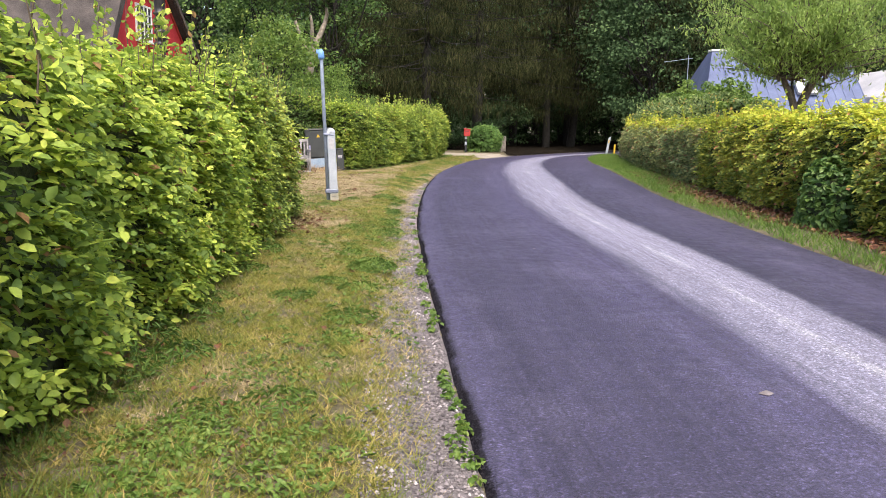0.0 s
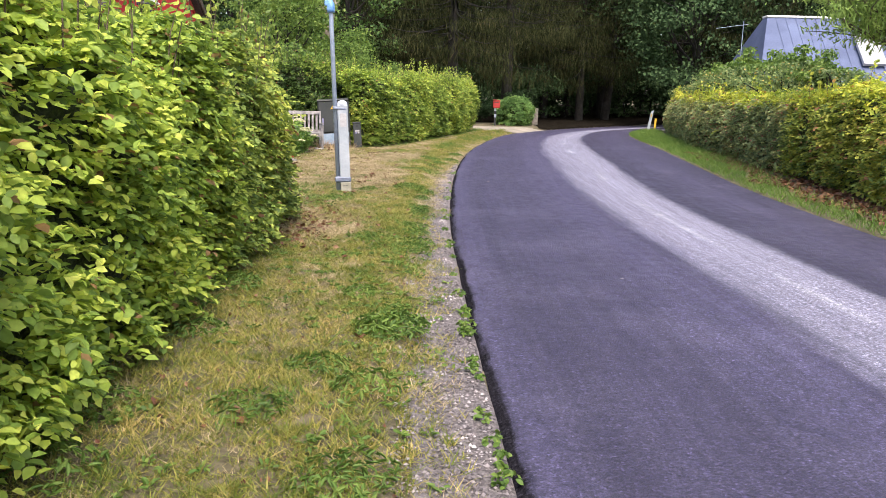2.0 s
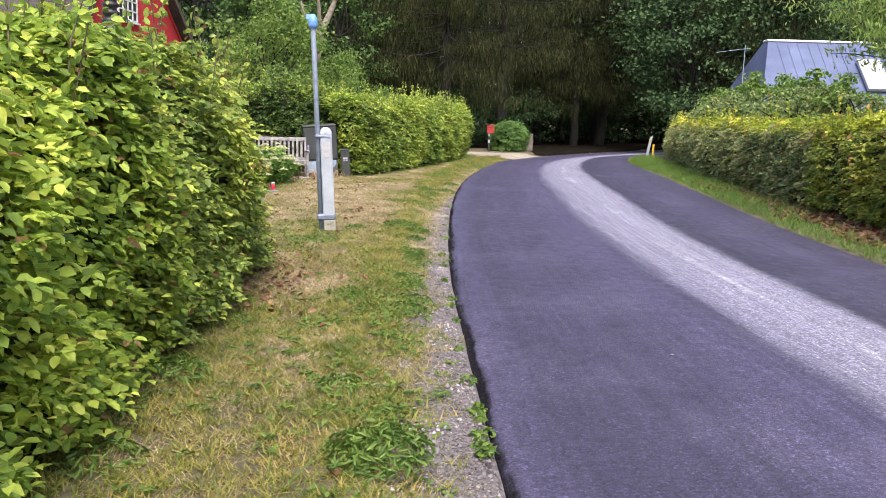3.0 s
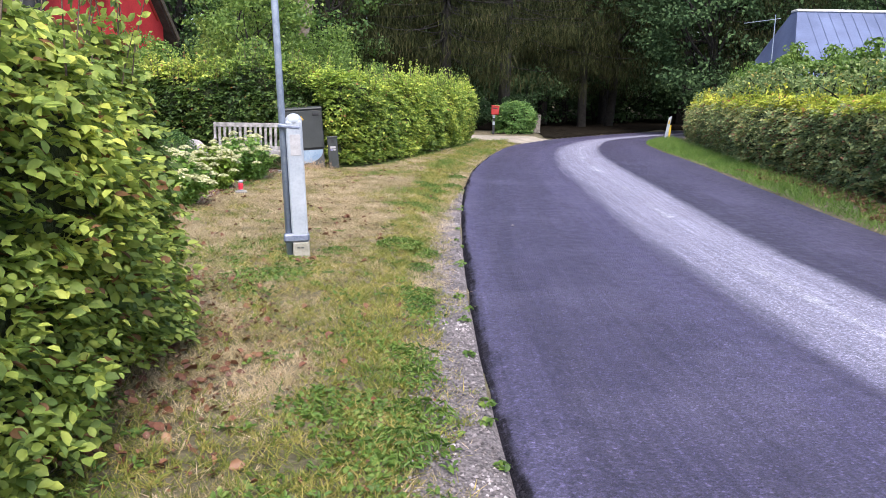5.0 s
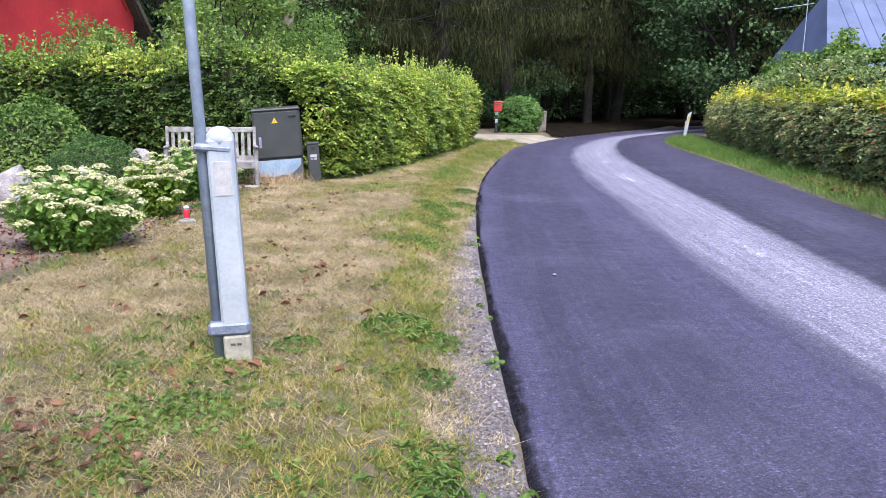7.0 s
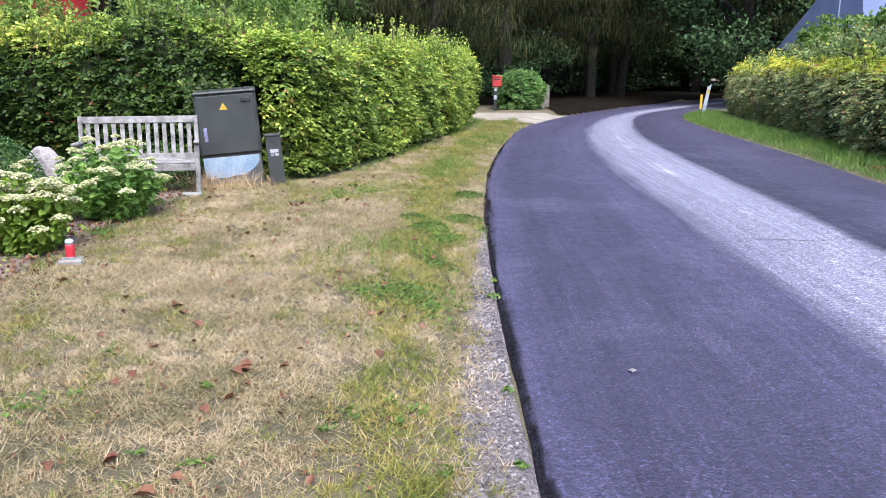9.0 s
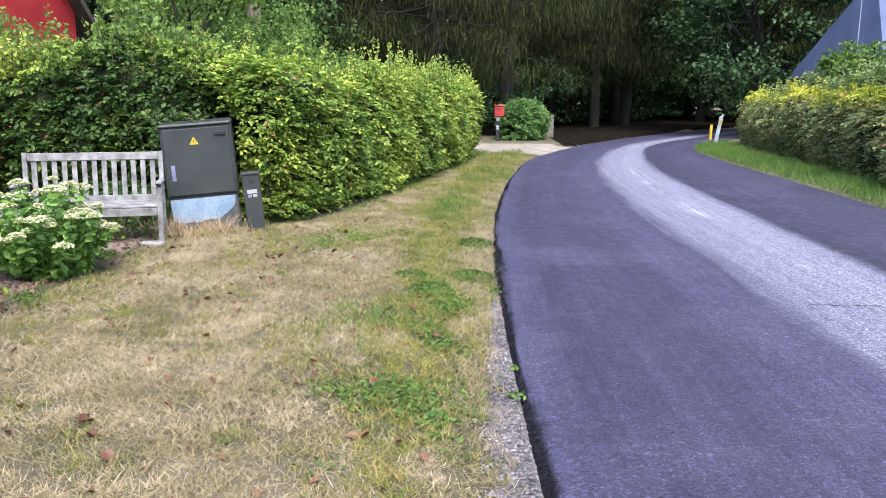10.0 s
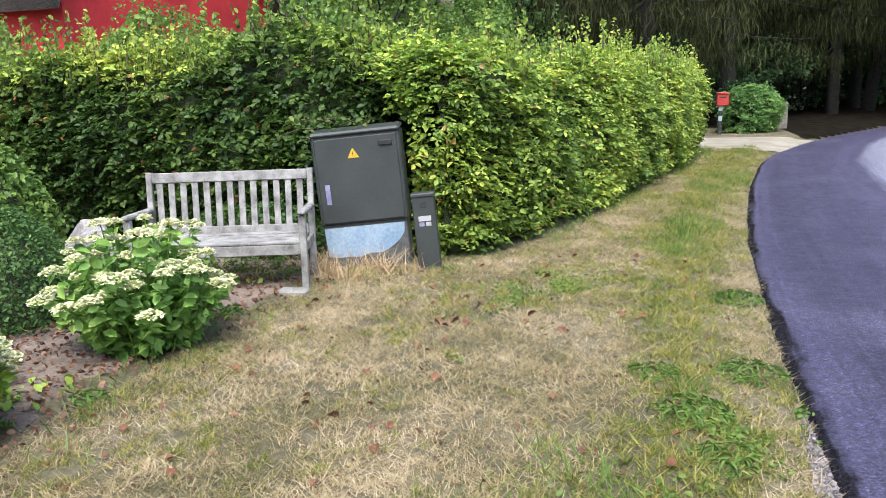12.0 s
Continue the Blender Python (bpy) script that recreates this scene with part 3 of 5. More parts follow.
def hedge(name, line, width, height, leaf, density, material, label, group="", bulge=0.14, lumps=0.10, seed=1, sprigs=0, spread=0.5, front=1, back=0.1, undercut=0.06, corners=4, end=0.75, top=None):
    """A clipped hedge. line: rows x, y of its middle; front: the side (1 right of the line, -1 left) that is seen most."""
    p = smooth_line(line, 8)
    seg = np.linalg.norm(np.diff(p, axis=0), axis=1)
    at = np.concatenate([[0], np.cumsum(seg)])
    total = at[-1]

    def surface(s, a, inset):
        """Places and normals on the hedge at s metres along it, a from 0 (front foot) over the top to 1 (back foot)."""
        x, y = np.interp(s, at, p[:, 0]), np.interp(s, at, p[:, 1])
        e = 0.15
        tx = np.interp(np.minimum(s + e, total), at, p[:, 0]) - np.interp(np.maximum(s - e, 0), at, p[:, 0])
        ty = np.interp(np.minimum(s + e, total), at, p[:, 1]) - np.interp(np.maximum(s - e, 0), at, p[:, 1])
        ln = np.hypot(tx, ty)
        tx, ty = tx / ln, ty / ln
        ox, oy = ty * front, -tx * front
        r = width * end
        d = np.minimum(s, total - s)
        cap = np.sqrt(np.clip(1 - ((r - np.minimum(d, r)) / r) ** 2, 0.02, 1))
        hh = height * (0.72 + 0.28 * cap)
        ang = np.pi * a
        cx, cz = np.cos(ang), np.sin(ang)
        q = 0.42
        sx = np.sign(cx) * np.abs(cx) ** q
        sz = np.abs(cz) ** q
        wide = (width / 2 - inset) * cap * (0.86 + bulge * np.sin(np.pi * np.clip(sz * 0.9, 0, 1))) * (1 - undercut + undercut * np.clip(sz / 0.45, 0, 1))
        z = 0.03 + (hh - inset) * sz
        along = np.where(s < total / 2, -1, 1) * np.sqrt(1 - cap ** 2)
        nrm = np.stack([ox * cx * 1.4 + tx * along * 1.5, oy * cx * 1.4 + ty * along * 1.5, np.abs(cz) ** 3 * 1.3], 1)
        pos = np.stack([x + ox * sx * wide, y + oy * sx * wide, z], 1)
        nrm = unit(nrm)
        bump_ = lumps * 0.9 * wav(pos, 1.1, seed + 2) + lumps * wav(pos, 2.4, seed) + lumps * 0.6 * wav(pos, 6.0, seed + 1)
        pos = pos + nrm * np.minimum(bump_, 0.22)[:, None]
        pos[:, 2] = np.maximum(pos[:, 2], 0.04) + ground_z(pos[:, 0], pos[:, 1])
        return pos, nrm

    c = p[len(p) // 2]
    base = thing(name, (c[0], c[1], float(ground_z(c[0], c[1]))), label, "hedge", group)
    inv = np.array(base.matrix_basis.translation)
    perim = width + 2 * height
    each = 9
    n = int(density * perim * total * (0.5 + 0.5 * back) / each)
    m = int(density * height * width * 0.8 / each)
    s = np.concatenate([rng.uniform(0, total, n), rng.uniform(0, 1, m) ** 2 * width * end, total - rng.uniform(0, 1, m) ** 2 * width * end])
    n = len(s)
    fine = np.linspace(0, 1, 400)
    fx, fz = np.sign(np.cos(np.pi * fine)) * np.abs(np.cos(np.pi * fine)) ** 0.42 * width / 2, np.abs(np.sin(np.pi * fine)) ** 0.42 * height
    run = np.concatenate([[0], np.cumsum(np.hypot(np.diff(fx), np.diff(fz)))])
    weight = np.where(rng.uniform(0, 1, n) < back, rng.uniform(0, 1, n), rng.uniform(0, 1, n) * (height + width) / (2 * height + width))
    a = np.interp(weight * run[-1], run, fine)
    pos, nrm = surface(s, a, 0.0)
    deep = rng.uniform(0, 1, n) ** 1.6 * 0.14
    pos = pos - nrm * deep[:, None] + nrm * (rng.uniform(0, 1, n) ** 6 * 0.14)[:, None]
    # sprays: short, nearly level twigs that carry leaves to both sides
    level = unit(np.column_stack([rng.normal(size=(n, 2)) * 0.35, np.ones(n)]) + nrm * 0.25)
    out = unit(nrm + rng.normal(size=(n, 3)) * 0.55 + np.array((0, 0, 0.12)))
    out = unit(out - level * (out * level).sum(1, keepdims=True) * 0.8)
    cross = np.cross(level, out)
    t = np.tile(np.linspace(-0.55, 0.5, each), (n, 1)) + rng.normal(size=(n, each)) * 0.04
    hand = np.tile(np.where(np.arange(each) % 2 == 0, 1.0, -1.0), (n, 1))
    reach = leaf * 3.1
    lp = pos[:, None] + out[:, None] * (t * reach)[..., None] + cross[:, None] * (hand * leaf * 0.42)[..., None] - np.array((0, 0, 1.0)) * (np.clip(t, 0, 1) ** 2 * reach * 0.5)[..., None]
    axes = out[:, None] * 0.7 + cross[:, None] * hand[..., None] * 0.8
    ln3 = np.repeat(level[:, None], each, 1)
    lp, axes, ln3 = lp.reshape(-1, 3), axes.reshape(-1, 3), ln3.reshape(-1, 3)
    lp[:, 2] = np.maximum(lp[:, 2], ground_z(lp[:, 0], lp[:, 1]) + 0.03)
    # upward leaves get a lighter material: young growth, plus top light put into colour
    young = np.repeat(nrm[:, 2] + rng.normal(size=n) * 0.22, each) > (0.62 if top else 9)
    part("foliage", leaves("foliage", lp[~young] - inv, ln3[~young], leaf, material, spread=0.28, droop=0.2, axes=axes[~young], corners=corners), material, base, kind="stuff")
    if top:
        part("lit_top_growth", leaves("lit_top_growth", lp[young] - inv, ln3[young], leaf, top, spread=0.28, droop=0.2, axes=axes[young], corners=corners), top, base, "young leaves along the clipped top, lightened for light from above", kind="stuff")
    # solid inner core; its dark colour stands for the shade between the leaves
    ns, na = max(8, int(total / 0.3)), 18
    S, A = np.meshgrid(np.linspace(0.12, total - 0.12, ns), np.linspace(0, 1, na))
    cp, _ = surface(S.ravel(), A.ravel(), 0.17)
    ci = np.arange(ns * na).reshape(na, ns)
    part("shade_core", mesh_of("shade_core", cp - inv, np.stack([ci[:-1, :-1], ci[:-1, 1:], ci[1:, 1:], ci[1:, :-1]], -1).reshape(-1, 4), M["shade_core"], True), M["shade_core"], base, "solid core coloured as the hedge's shaded inside")
    # shoots that stand out of the clipped top
    if sprigs:
        limbs, lp, ln_ = [], [], []
        for _ in range(sprigs):
            q, nq = surface(np.array([rng.uniform(0.5, total - 0.5)]), np.array([rng.uniform(0.2, 0.6)]), 0.0)
            q, h = q[0] - inv, rng.uniform(0.12, 0.52)
            tip = q + np.array((rng.normal() * 0.06, rng.normal() * 0.06, h))
            limbs.append(([q - np.array((0, 0, 0.1)), (q + tip) / 2 + rng.normal(size=3) * 0.01, tip], (0.005, 0.004, 0.002)))
            for f in np.arange(0.05, 1.01, 0.11 * 0.3 / h + 0.05):
                for sd in (-1, 1):
                    lp.append(q + (tip - q) * f + rng.normal(size=3) * 0.02)
                    ln_.append((rng.normal(), rng.normal(), 0.6))
        part("shoot", tubes("shoot", limbs, M["twig"], 4), M["twig"], base, kind="stuff")
        part("shoot_leaves", leaves("shoot_leaves", np.array(lp), np.array(ln_), leaf * 0.9, top or material), top or material, base, kind="stuff")
    return base


hedge("hedge", [(-2.6, -1), (-2.5, 2.2), (-2.68, 4.5), (-3.0, 7), (-3.12, 8.9)], 1.48, 1.78, 0.059, 2550, M["hedge_beech"], "tall bright green clipped beech hedge beside the verge", seed=5, sprigs=120, lumps=0.15, bulge=0.07, undercut=0.0, end=0.2)
hedge("hedge", [(-3.08, 8.2), (-3.2, 10), (-3.4, 11.4), (-3.62, 12.5)], 1.48, 1.76, 0.056, 2900, M["hedge_olive"], "olive green clipped beech hedge with browning leaves", seed=5, sprigs=45, lumps=0.15, bulge=0.07, undercut=0.0, end=0.3)
shaded_hedge = hedge("hedge", [(-12.5, 24.65), (-11, 24.7), (-8, 24.75), (-5.2, 24.8), (-3.9, 24.85)], 1.3, 2.0, 0.07, 1800, M["hedge_shaded"], "green clipped hedge behind a garden bench, leaves darkened for shade", seed=15, sprigs=260, lumps=0.17, top=M["hedge_hornbeam"])
def overhang(parent, starts, leaf, material):
    """Loose twigs of a hedge that reach out over what stands before it."""
    inv = np.array(parent.matrix_basis.translation)
    limbs, lp, ln_ = [], [], []
    for a, c in starts:
        a, c = np.array(a) - inv, np.array(c) - inv
        limbs.append(([a, (a + c) / 2 + np.array((0, 0, 0.05)), c], (0.006, 0.004, 0.002)))
        for t in np.linspace(0.15, 1.0, 15):
            lp.append(a + (c - a) * t + np.array((0, 0, 0.2 * t * (1 - t))) + rng.normal(size=3) * 0.035)
            ln_.append((rng.normal() * 0.4, -0.4, 0.9))
    part("twig", tubes("twig", limbs, M["twig"], 4), M["twig"], parent, kind="stuff")
    part("twig_leaves", leaves("twig_leaves", np.array(lp), np.array(ln_), leaf, material), material, parent, kind="stuff")


overhang(shaded_hedge, [((-5.15 + 0.09 * i, 24.1, 1.26 + 0.03 * (i * 5 % 4)), (-5.15 + 0.085 * i + 0.1 * math.sin(i * 2.1), 23.12 + 0.04 * i, 1.24 + 0.05 * (i * 3 % 4))) for i in range(8)] + [((-5.15, 24.0, 0.3 + 0.16 * i), (-4.95 + 0.04 * math.sin(i * 3), 23.1, 0.36 + 0.17 * i)) for i in range(7)], 0.06, M["hedge_shaded"])
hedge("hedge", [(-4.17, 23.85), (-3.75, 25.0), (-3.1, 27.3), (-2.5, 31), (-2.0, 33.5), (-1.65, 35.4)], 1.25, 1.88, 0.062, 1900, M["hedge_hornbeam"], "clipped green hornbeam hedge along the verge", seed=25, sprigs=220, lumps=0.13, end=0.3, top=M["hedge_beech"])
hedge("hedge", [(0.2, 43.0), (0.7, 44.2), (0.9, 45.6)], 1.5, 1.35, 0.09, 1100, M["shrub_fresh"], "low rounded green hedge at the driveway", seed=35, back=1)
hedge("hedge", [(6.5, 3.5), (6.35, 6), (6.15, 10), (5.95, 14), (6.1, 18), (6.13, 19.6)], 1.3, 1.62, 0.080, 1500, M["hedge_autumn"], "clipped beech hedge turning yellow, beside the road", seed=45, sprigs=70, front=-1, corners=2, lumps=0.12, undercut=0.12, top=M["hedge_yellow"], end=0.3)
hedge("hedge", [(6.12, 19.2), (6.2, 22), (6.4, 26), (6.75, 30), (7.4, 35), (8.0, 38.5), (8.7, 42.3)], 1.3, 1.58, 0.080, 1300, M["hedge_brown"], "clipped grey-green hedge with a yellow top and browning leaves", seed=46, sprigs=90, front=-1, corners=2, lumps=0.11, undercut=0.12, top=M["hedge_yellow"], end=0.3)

# ---- trees and shrubs ----


def limb(a, c, r0, r1, sag=0.0, bend=0.12, k=5):
    a, c = np.array(a, float), np.array(c, float)
    j = rng.normal(size=3) * bend * np.linalg.norm(c - a)
    return [a + (c - a) * f + j * math.sin(math.pi * f) + np.array((0, 0, -sag * f * f)) for f in np.linspace(0, 1, k)], list(np.linspace(r0, r1, k))


def broadleaf(name, trunk_h, crown_h, radius, leaf, count, material, label, category="tree", low=None, trunk_r=0.2, clumps=60, bark=None, aspect=0.6, droop=0.35, flat=0.5):
    """A tree at the origin: tapered trunk, limbs to the clumps, and leaves in uneven clumps."""
    base = thing(name, (0, 0, 0), label, category)
    low = trunk_h if low is None else low
    mid = (low + crown_h) / 2
    ph, ct = rng.uniform(0, 2 * math.pi, clumps), rng.uniform(-1, 1, clumps)
    rr = rng.uniform(0.35, 1.0, clumps) ** 0.6
    cc = np.stack([np.sqrt(1 - ct ** 2) * np.cos(ph) * radius * rr, np.sqrt(1 - ct ** 2) * np.sin(ph) * radius * rr, mid + ct * rr * (crown_h - low) / 2], 1)
    top = (rng.normal() * 0.2, rng.normal() * 0.2, mid)
    limbs = [limb((0, 0, -0.15), top, trunk_r, trunk_r * 0.45, bend=0.03, k=7)]
    for q in cc[:: max(1, clumps // 22)]:
        f = rng.uniform(0.45, 0.95)
        st = np.array(top) * f
        limbs.append(limb(st, q, trunk_r * 0.32, 0.015))
    part("trunk", tubes("trunk", limbs, bark or M["bark_shaded"]), bark or M["bark_shaded"], base)
    pick = rng.integers(0, clumps, count)
    cr = radius * rng.uniform(0.22, 0.42, clumps)
    off = unit(rng.normal(size=(count, 3))) * (rng.uniform(0, 1, count) ** 0.45)[:, None] * cr[pick][:, None]
    off[:, 2] *= flat
    pos = cc[pick] + off
    pos[:, 2] = np.maximum(pos[:, 2], 0.1)
    nrm = unit(off + 1e-4) * 0.6 + np.array((0, 0, 0.7))
    part("crown", leaves("crown", pos, nrm, leaf, material, aspect=aspect * 1.15, droop=droop, corners=2), material, base, kind="stuff")
    return base


def spruce(name, h, radius, low, label, branches=110, strips=85):
    """A tall spruce: branches that sweep out and down, with curtains of hanging twigs."""
    base = thing(name, (0, 0, 0), label, "tree")
    limbs = [limb((0, 0, -0.2), (0.1, 0, h), 0.34, 0.03, bend=0.004, k=8)]
    vs, fs = [], []
    for i in range(branches):
        f = (i + rng.uniform(0, 1)) / branches
        z = max(low + 0.9, low + 1.2 + (h - low - 1.2) * f ** 1.25 + rng.normal() * 0.55)
        r = radius * (1 - f ** 1.25) ** 0.75 * rng.uniform(0.4, 1.15) + 0.3
        a = i * 2.39996 + rng.normal() * 0.2
        d = np.array((math.cos(a), math.sin(a), 0))
        sag = rng.uniform(0.22, 0.52)
        t = np.linspace(0, 1, 7)
        pts = [np.array((0, 0, z)) + d * r * s + np.array((0, 0, -sag * r * s + 0.24 * r * s * s)) for s in t]
        limbs.append((pts, list(np.linspace(0.032, 0.006, 7))))
        side = np.array((-d[1], d[0], 0))
        n = int(strips * (0.35 + r / radius))
        s = rng.uniform(0.22, 1.0, n) ** 0.8
        sw = rng.normal(size=n) * 0.16 * r * (0.35 + s * (1.15 - s))
        q = np.array((0, 0, z)) + d * (r * s)[:, None] + side * sw[:, None]
        q[:, 2] += -sag * r * s + 0.24 * r * s * s - np.abs(sw) * 0.25 + rng.uniform(0, 1, n) ** 2.4 * -0.8
        ln = rng.uniform(0.16, 0.7, n) * (0.55 + 0.45 * np.sin(np.pi * s)) * min(1.0, 0.35 + r / radius)
        w = rng.uniform(0.009, 0.024, n)
        aa = rng.uniform(0, 2 * math.pi, n)
        e = np.stack([np.cos(aa), np.sin(aa), np.zeros(n)], 1) * w[:, None]
        out = d * (rng.normal(size=n) * 0.13)[:, None] + side * (rng.normal(size=n) * 0.13)[:, None]
        m1 = q + out * 0.6 + np.array((0, 0, -1)) * (ln * 0.5)[:, None]
        m2 = q + out + np.array((0, 0, -1)) * ln[:, None]
        o = sum(len(v) for v in vs)
        vs.append(np.stack([q, m1 + e, m2, m1 - e], 1).reshape(-1, 3))
        fs.append(o + np.arange(n * 4).reshape(-1, 4))
    v, f = np.vstack(vs), np.vstack(fs)
    v[:, 2] = np.maximum(v[:, 2], 0.3)
    part("trunk", tubes("trunk", limbs, M["bark_shaded"], 4), M["bark_shaded"], base)
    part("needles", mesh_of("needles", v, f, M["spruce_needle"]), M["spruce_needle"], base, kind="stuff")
    return base


def put(ob, x, y, turn=0.0, size=1.0, sink=0.0):
    ob.matrix_basis = pose(x, y, float(ground_z(x, y)) - sink, 0, 0, turn)
    ob.scale = (size, size, size)
    return ob


def again(ob, x, y, turn, size, group=""):
    c = copy_thing(ob, pose(x, y, float(ground_z(x, y)), 0, 0, turn))
    c.scale = (size, size, size)
    return tagged(c, group=group)


# old spruces at the bend, their lowest twigs hanging over the road
s1 = put(spruce("spruce", 19, 5.6, 2.6, "tall old spruce with drooping olive-brown twigs", 150, 200), -2.6, 45.5)
s2 = put(spruce("spruce", 21, 6.2, 4.3, "tall old spruce hanging over the road", 150, 200), 0.3, 49.8, 40)
again(s1, -8.5, 50, 100, 1.05)
again(s2, 13.5, 49.5, 200, 0.85)
again(s2, 7.5, 63, 300, 1.0)
again(s1, -5.0, 56, 150, 1.0)
again(s2, 3.0, 58.0, 240, 0.95)

again(s1, 5.2, 56.0, 65, 0.9)

# the dark wood behind
f1 = put(broadleaf("beech_tree", 2.5, 17, 5.5, 0.27, 8000, M["forest_leaf"], "tall beech tree in dark leaf at the forest edge", low=3.0, trunk_r=0.32, clumps=110), 13.5, 66, 0)
f2 = put(broadleaf("beech_tree", 2.0, 15, 5.0, 0.27, 8000, M["forest_leaf"], "dense dark green forest tree", low=1.5, trunk_r=0.28, clumps=110), 20, 63, 0)
spots = [(1, 12.6, 51.2, 1.0), (1, 7.2, 58.5, 1.0), (2, 10.6, 48.8, 0.72), (1, 14.5, 51.0, 0.8), (1, 0, 71, 1.1), (2, 6, 72, 1.05), (1, 25, 70, 1.2), (2, 31, 64, 1.15), (1, 38, 66, 1.2), (2, -7, 66, 1.2), (1, -14, 64, 1.1), (2, -21, 60, 1.2), (1, -28, 57, 1.2), (1, 9, 80, 1.4), (1, -24, 74, 1.4), (2, 24, 56, 0.9), (1, 33, 52, 1.0), (2, -30, 47, 1.1), (1, -23, 50, 1.0), (2, 14.5, 72, 1.2)]
for i, (which, x, y, size) in enumerate(spots):
    again(f1 if which == 1 else f2, x, y, i * 77, size, "trees of the forest")

# understorey that closes the wood
u1 = put(broadleaf("forest_shrub", 0.3, 4.2, 3.0, 0.21, 4000, M["forest_leaf"], "dark shrub in the shade of the wood", "shrub", low=0.2, trunk_r=0.06, clumps=50), -5, 57)
for i, (x, y, size) in enumerate([(0.6, 48.4, 0.42), (-1.6, 47.8, 0.42), (0.5, 60, 1.0), (5, 64, 1.1), (10, 67, 1.1), (16, 66, 1.0), (21, 68, 1.2), (-10, 55, 1.1), (-15, 50, 1.1), (27, 66, 1.2), (2, 55, 0.8), (-3, 52, 0.8), (17, 49, 0.9), (22, 52, 1.1), (-20, 47, 1.2), (14, 78, 1.6), (5, 80, 1.6), (-5, 74, 1.6), (24, 78, 1.6), (34, 60, 1.5), (29, 72, 1.5), (38, 72, 1.6), (20, 74, 1.4), (44, 66, 1.6), (12, 72, 1.3), (52, 72, 1.8), (-12, 70, 1.5), (-24, 66, 1.6)]):
    again(u1, x, y, i * 61, size, "shrubs of the forest")

# garden trees left of the road, between the houses
g1 = put(broadleaf("garden_tree", 1.0, 6.5, 2.6, 0.145, 8000, M["shrub_mid"], "leafy green garden tree behind a hedge", low=0.6, trunk_r=0.12, clumps=70), -9.5, 38, 0)
again(g1, -10.5, 29.5, 40, 0.5)
again(g1, -14.0, 28.0, 10, 0.55)
again(g1, -7.0, 29.0, 80, 0.42)
again(g1, -5.2, 31.5, 170, 0.42)
again(g1, -6.6, 30.2, 20, 0.43)
again(g1, -4.4, 33.8, 290, 0.4)
again(g1, -12.0, 44.5, 130, 0.95)
again(g1, -6.5, 36.5, 230, 0.62)
d1 = put(broadleaf("garden_tree", 1.5, 11, 3.2, 0.18, 9000, M["shrub_dark"], "tall dark green garden tree", low=1.0, trunk_r=0.2, clumps=90), -8.0, 45, 0)
again(d1, -13.5, 52, 90, 1.1)
again(d1, -20, 45, 200, 1.1)
again(d1, -24, 38, 300, 1.15)

# climbing shrubs that lean over the yellowing hedge
r1 = put(broadleaf("garden_shrub", 0.3, 2.6, 1.25, 0.08, 4500, M["shrub_grey"], "loose grey-green shrub growing over a hedge", "shrub", low=0.9, trunk_r=0.05, clumps=40), 7.3, 29.5)
again(r1, 7.0, 25.5, 90, 0.85)
again(r1, 7.9, 33.5, 190, 0.95)
r2 = put(broadleaf("garden_shrub", 0.3, 3.3, 1.1, 0.12, 3200, M["shrub_mid"], "upright green shrub behind a hedge", "shrub", low=0.9, trunk_r=0.05, clumps=40), 8.3, 31)
again(r2, 8.6, 27, 70, 0.95)
again(r2, -8.6, 26.4, 110, 0.82)
again(r2, -6.4, 26.5, 290, 0.85)
again(r2, 7.9, 23.4, 20, 0.85)
again(r2, 8.4, 35.5, 120, 0.9)
again(r1, 7.5, 27.6, 300, 1.0)
again(r1, 7.6, 31.6, 10, 0.95)
again(r1, 8.2, 37.0, 60, 0.9)
again(r1, 7.4, 22.0, 150, 0.9)
again(r1, 7.2, 24.2, 50, 1.0)
again(r2, 8.3, 29.2, 200, 0.95)
again(r2, 8.0, 33.2, 330, 0.85)

# pollard willow behind the hedge
w = thing("willow_tree", (7.4, 18.6, float(ground_z(7.4, 18.6))), "old pollard willow with pale hanging leaves", "tree")
wl = [limb((0, 0, -0.15), (0.05, 0, 1.95), 0.19, 0.16, bend=0.02), limb((0, 0, 1.75), (-0.55, 0.1, 3.0), 0.10, 0.06), limb((0, 0, 1.75), (0.55, -0.1, 3.1), 0.11, 0.06), limb((0, 0, 1.8), (0.05, 0.3, 2.9), 0.09, 0.05)]
wp, wnr = [], []
for i in range(260):
    a, up = rng.uniform(0, 2 * math.pi), rng.uniform(0.25, 1.3)
    st = np.array((rng.uniform(-0.6, 0.6), rng.uniform(-0.25, 0.3), rng.uniform(2.5, 3.3)))
    en = st + np.array((math.cos(a) * math.cos(up) * 2.7, math.sin(a) * math.cos(up) * 2.7, math.sin(up) * 3.0)) * rng.uniform(0.4, 1.1)
    pts, rad = limb(st, en, 0.02, 0.004, sag=rng.uniform(0.0, 0.5), k=6)
    wl.append((pts, rad))
    for t in rng.uniform(0.3, 1.0, 120):
        j = int(t * 4.99)
        q = pts[j] + (pts[j + 1] - pts[j]) * (t * 5 - j if j < 5 else 1)
        wp.append(np.clip(q, -9, 9) + rng.normal(size=3) * np.array((0.10, 0.10, 0.12)))
        wnr.append((rng.normal(), rng.normal(), 0.2))
part("trunk", tubes("trunk", wl, M["bark"]), M["bark"], w)
part("crown", leaves("crown", np.array(wp), np.array(wnr), 0.125, M["willow_leaf"], aspect=0.24, droop=1.3, corners=2), M["willow_leaf"], w, kind="stuff")

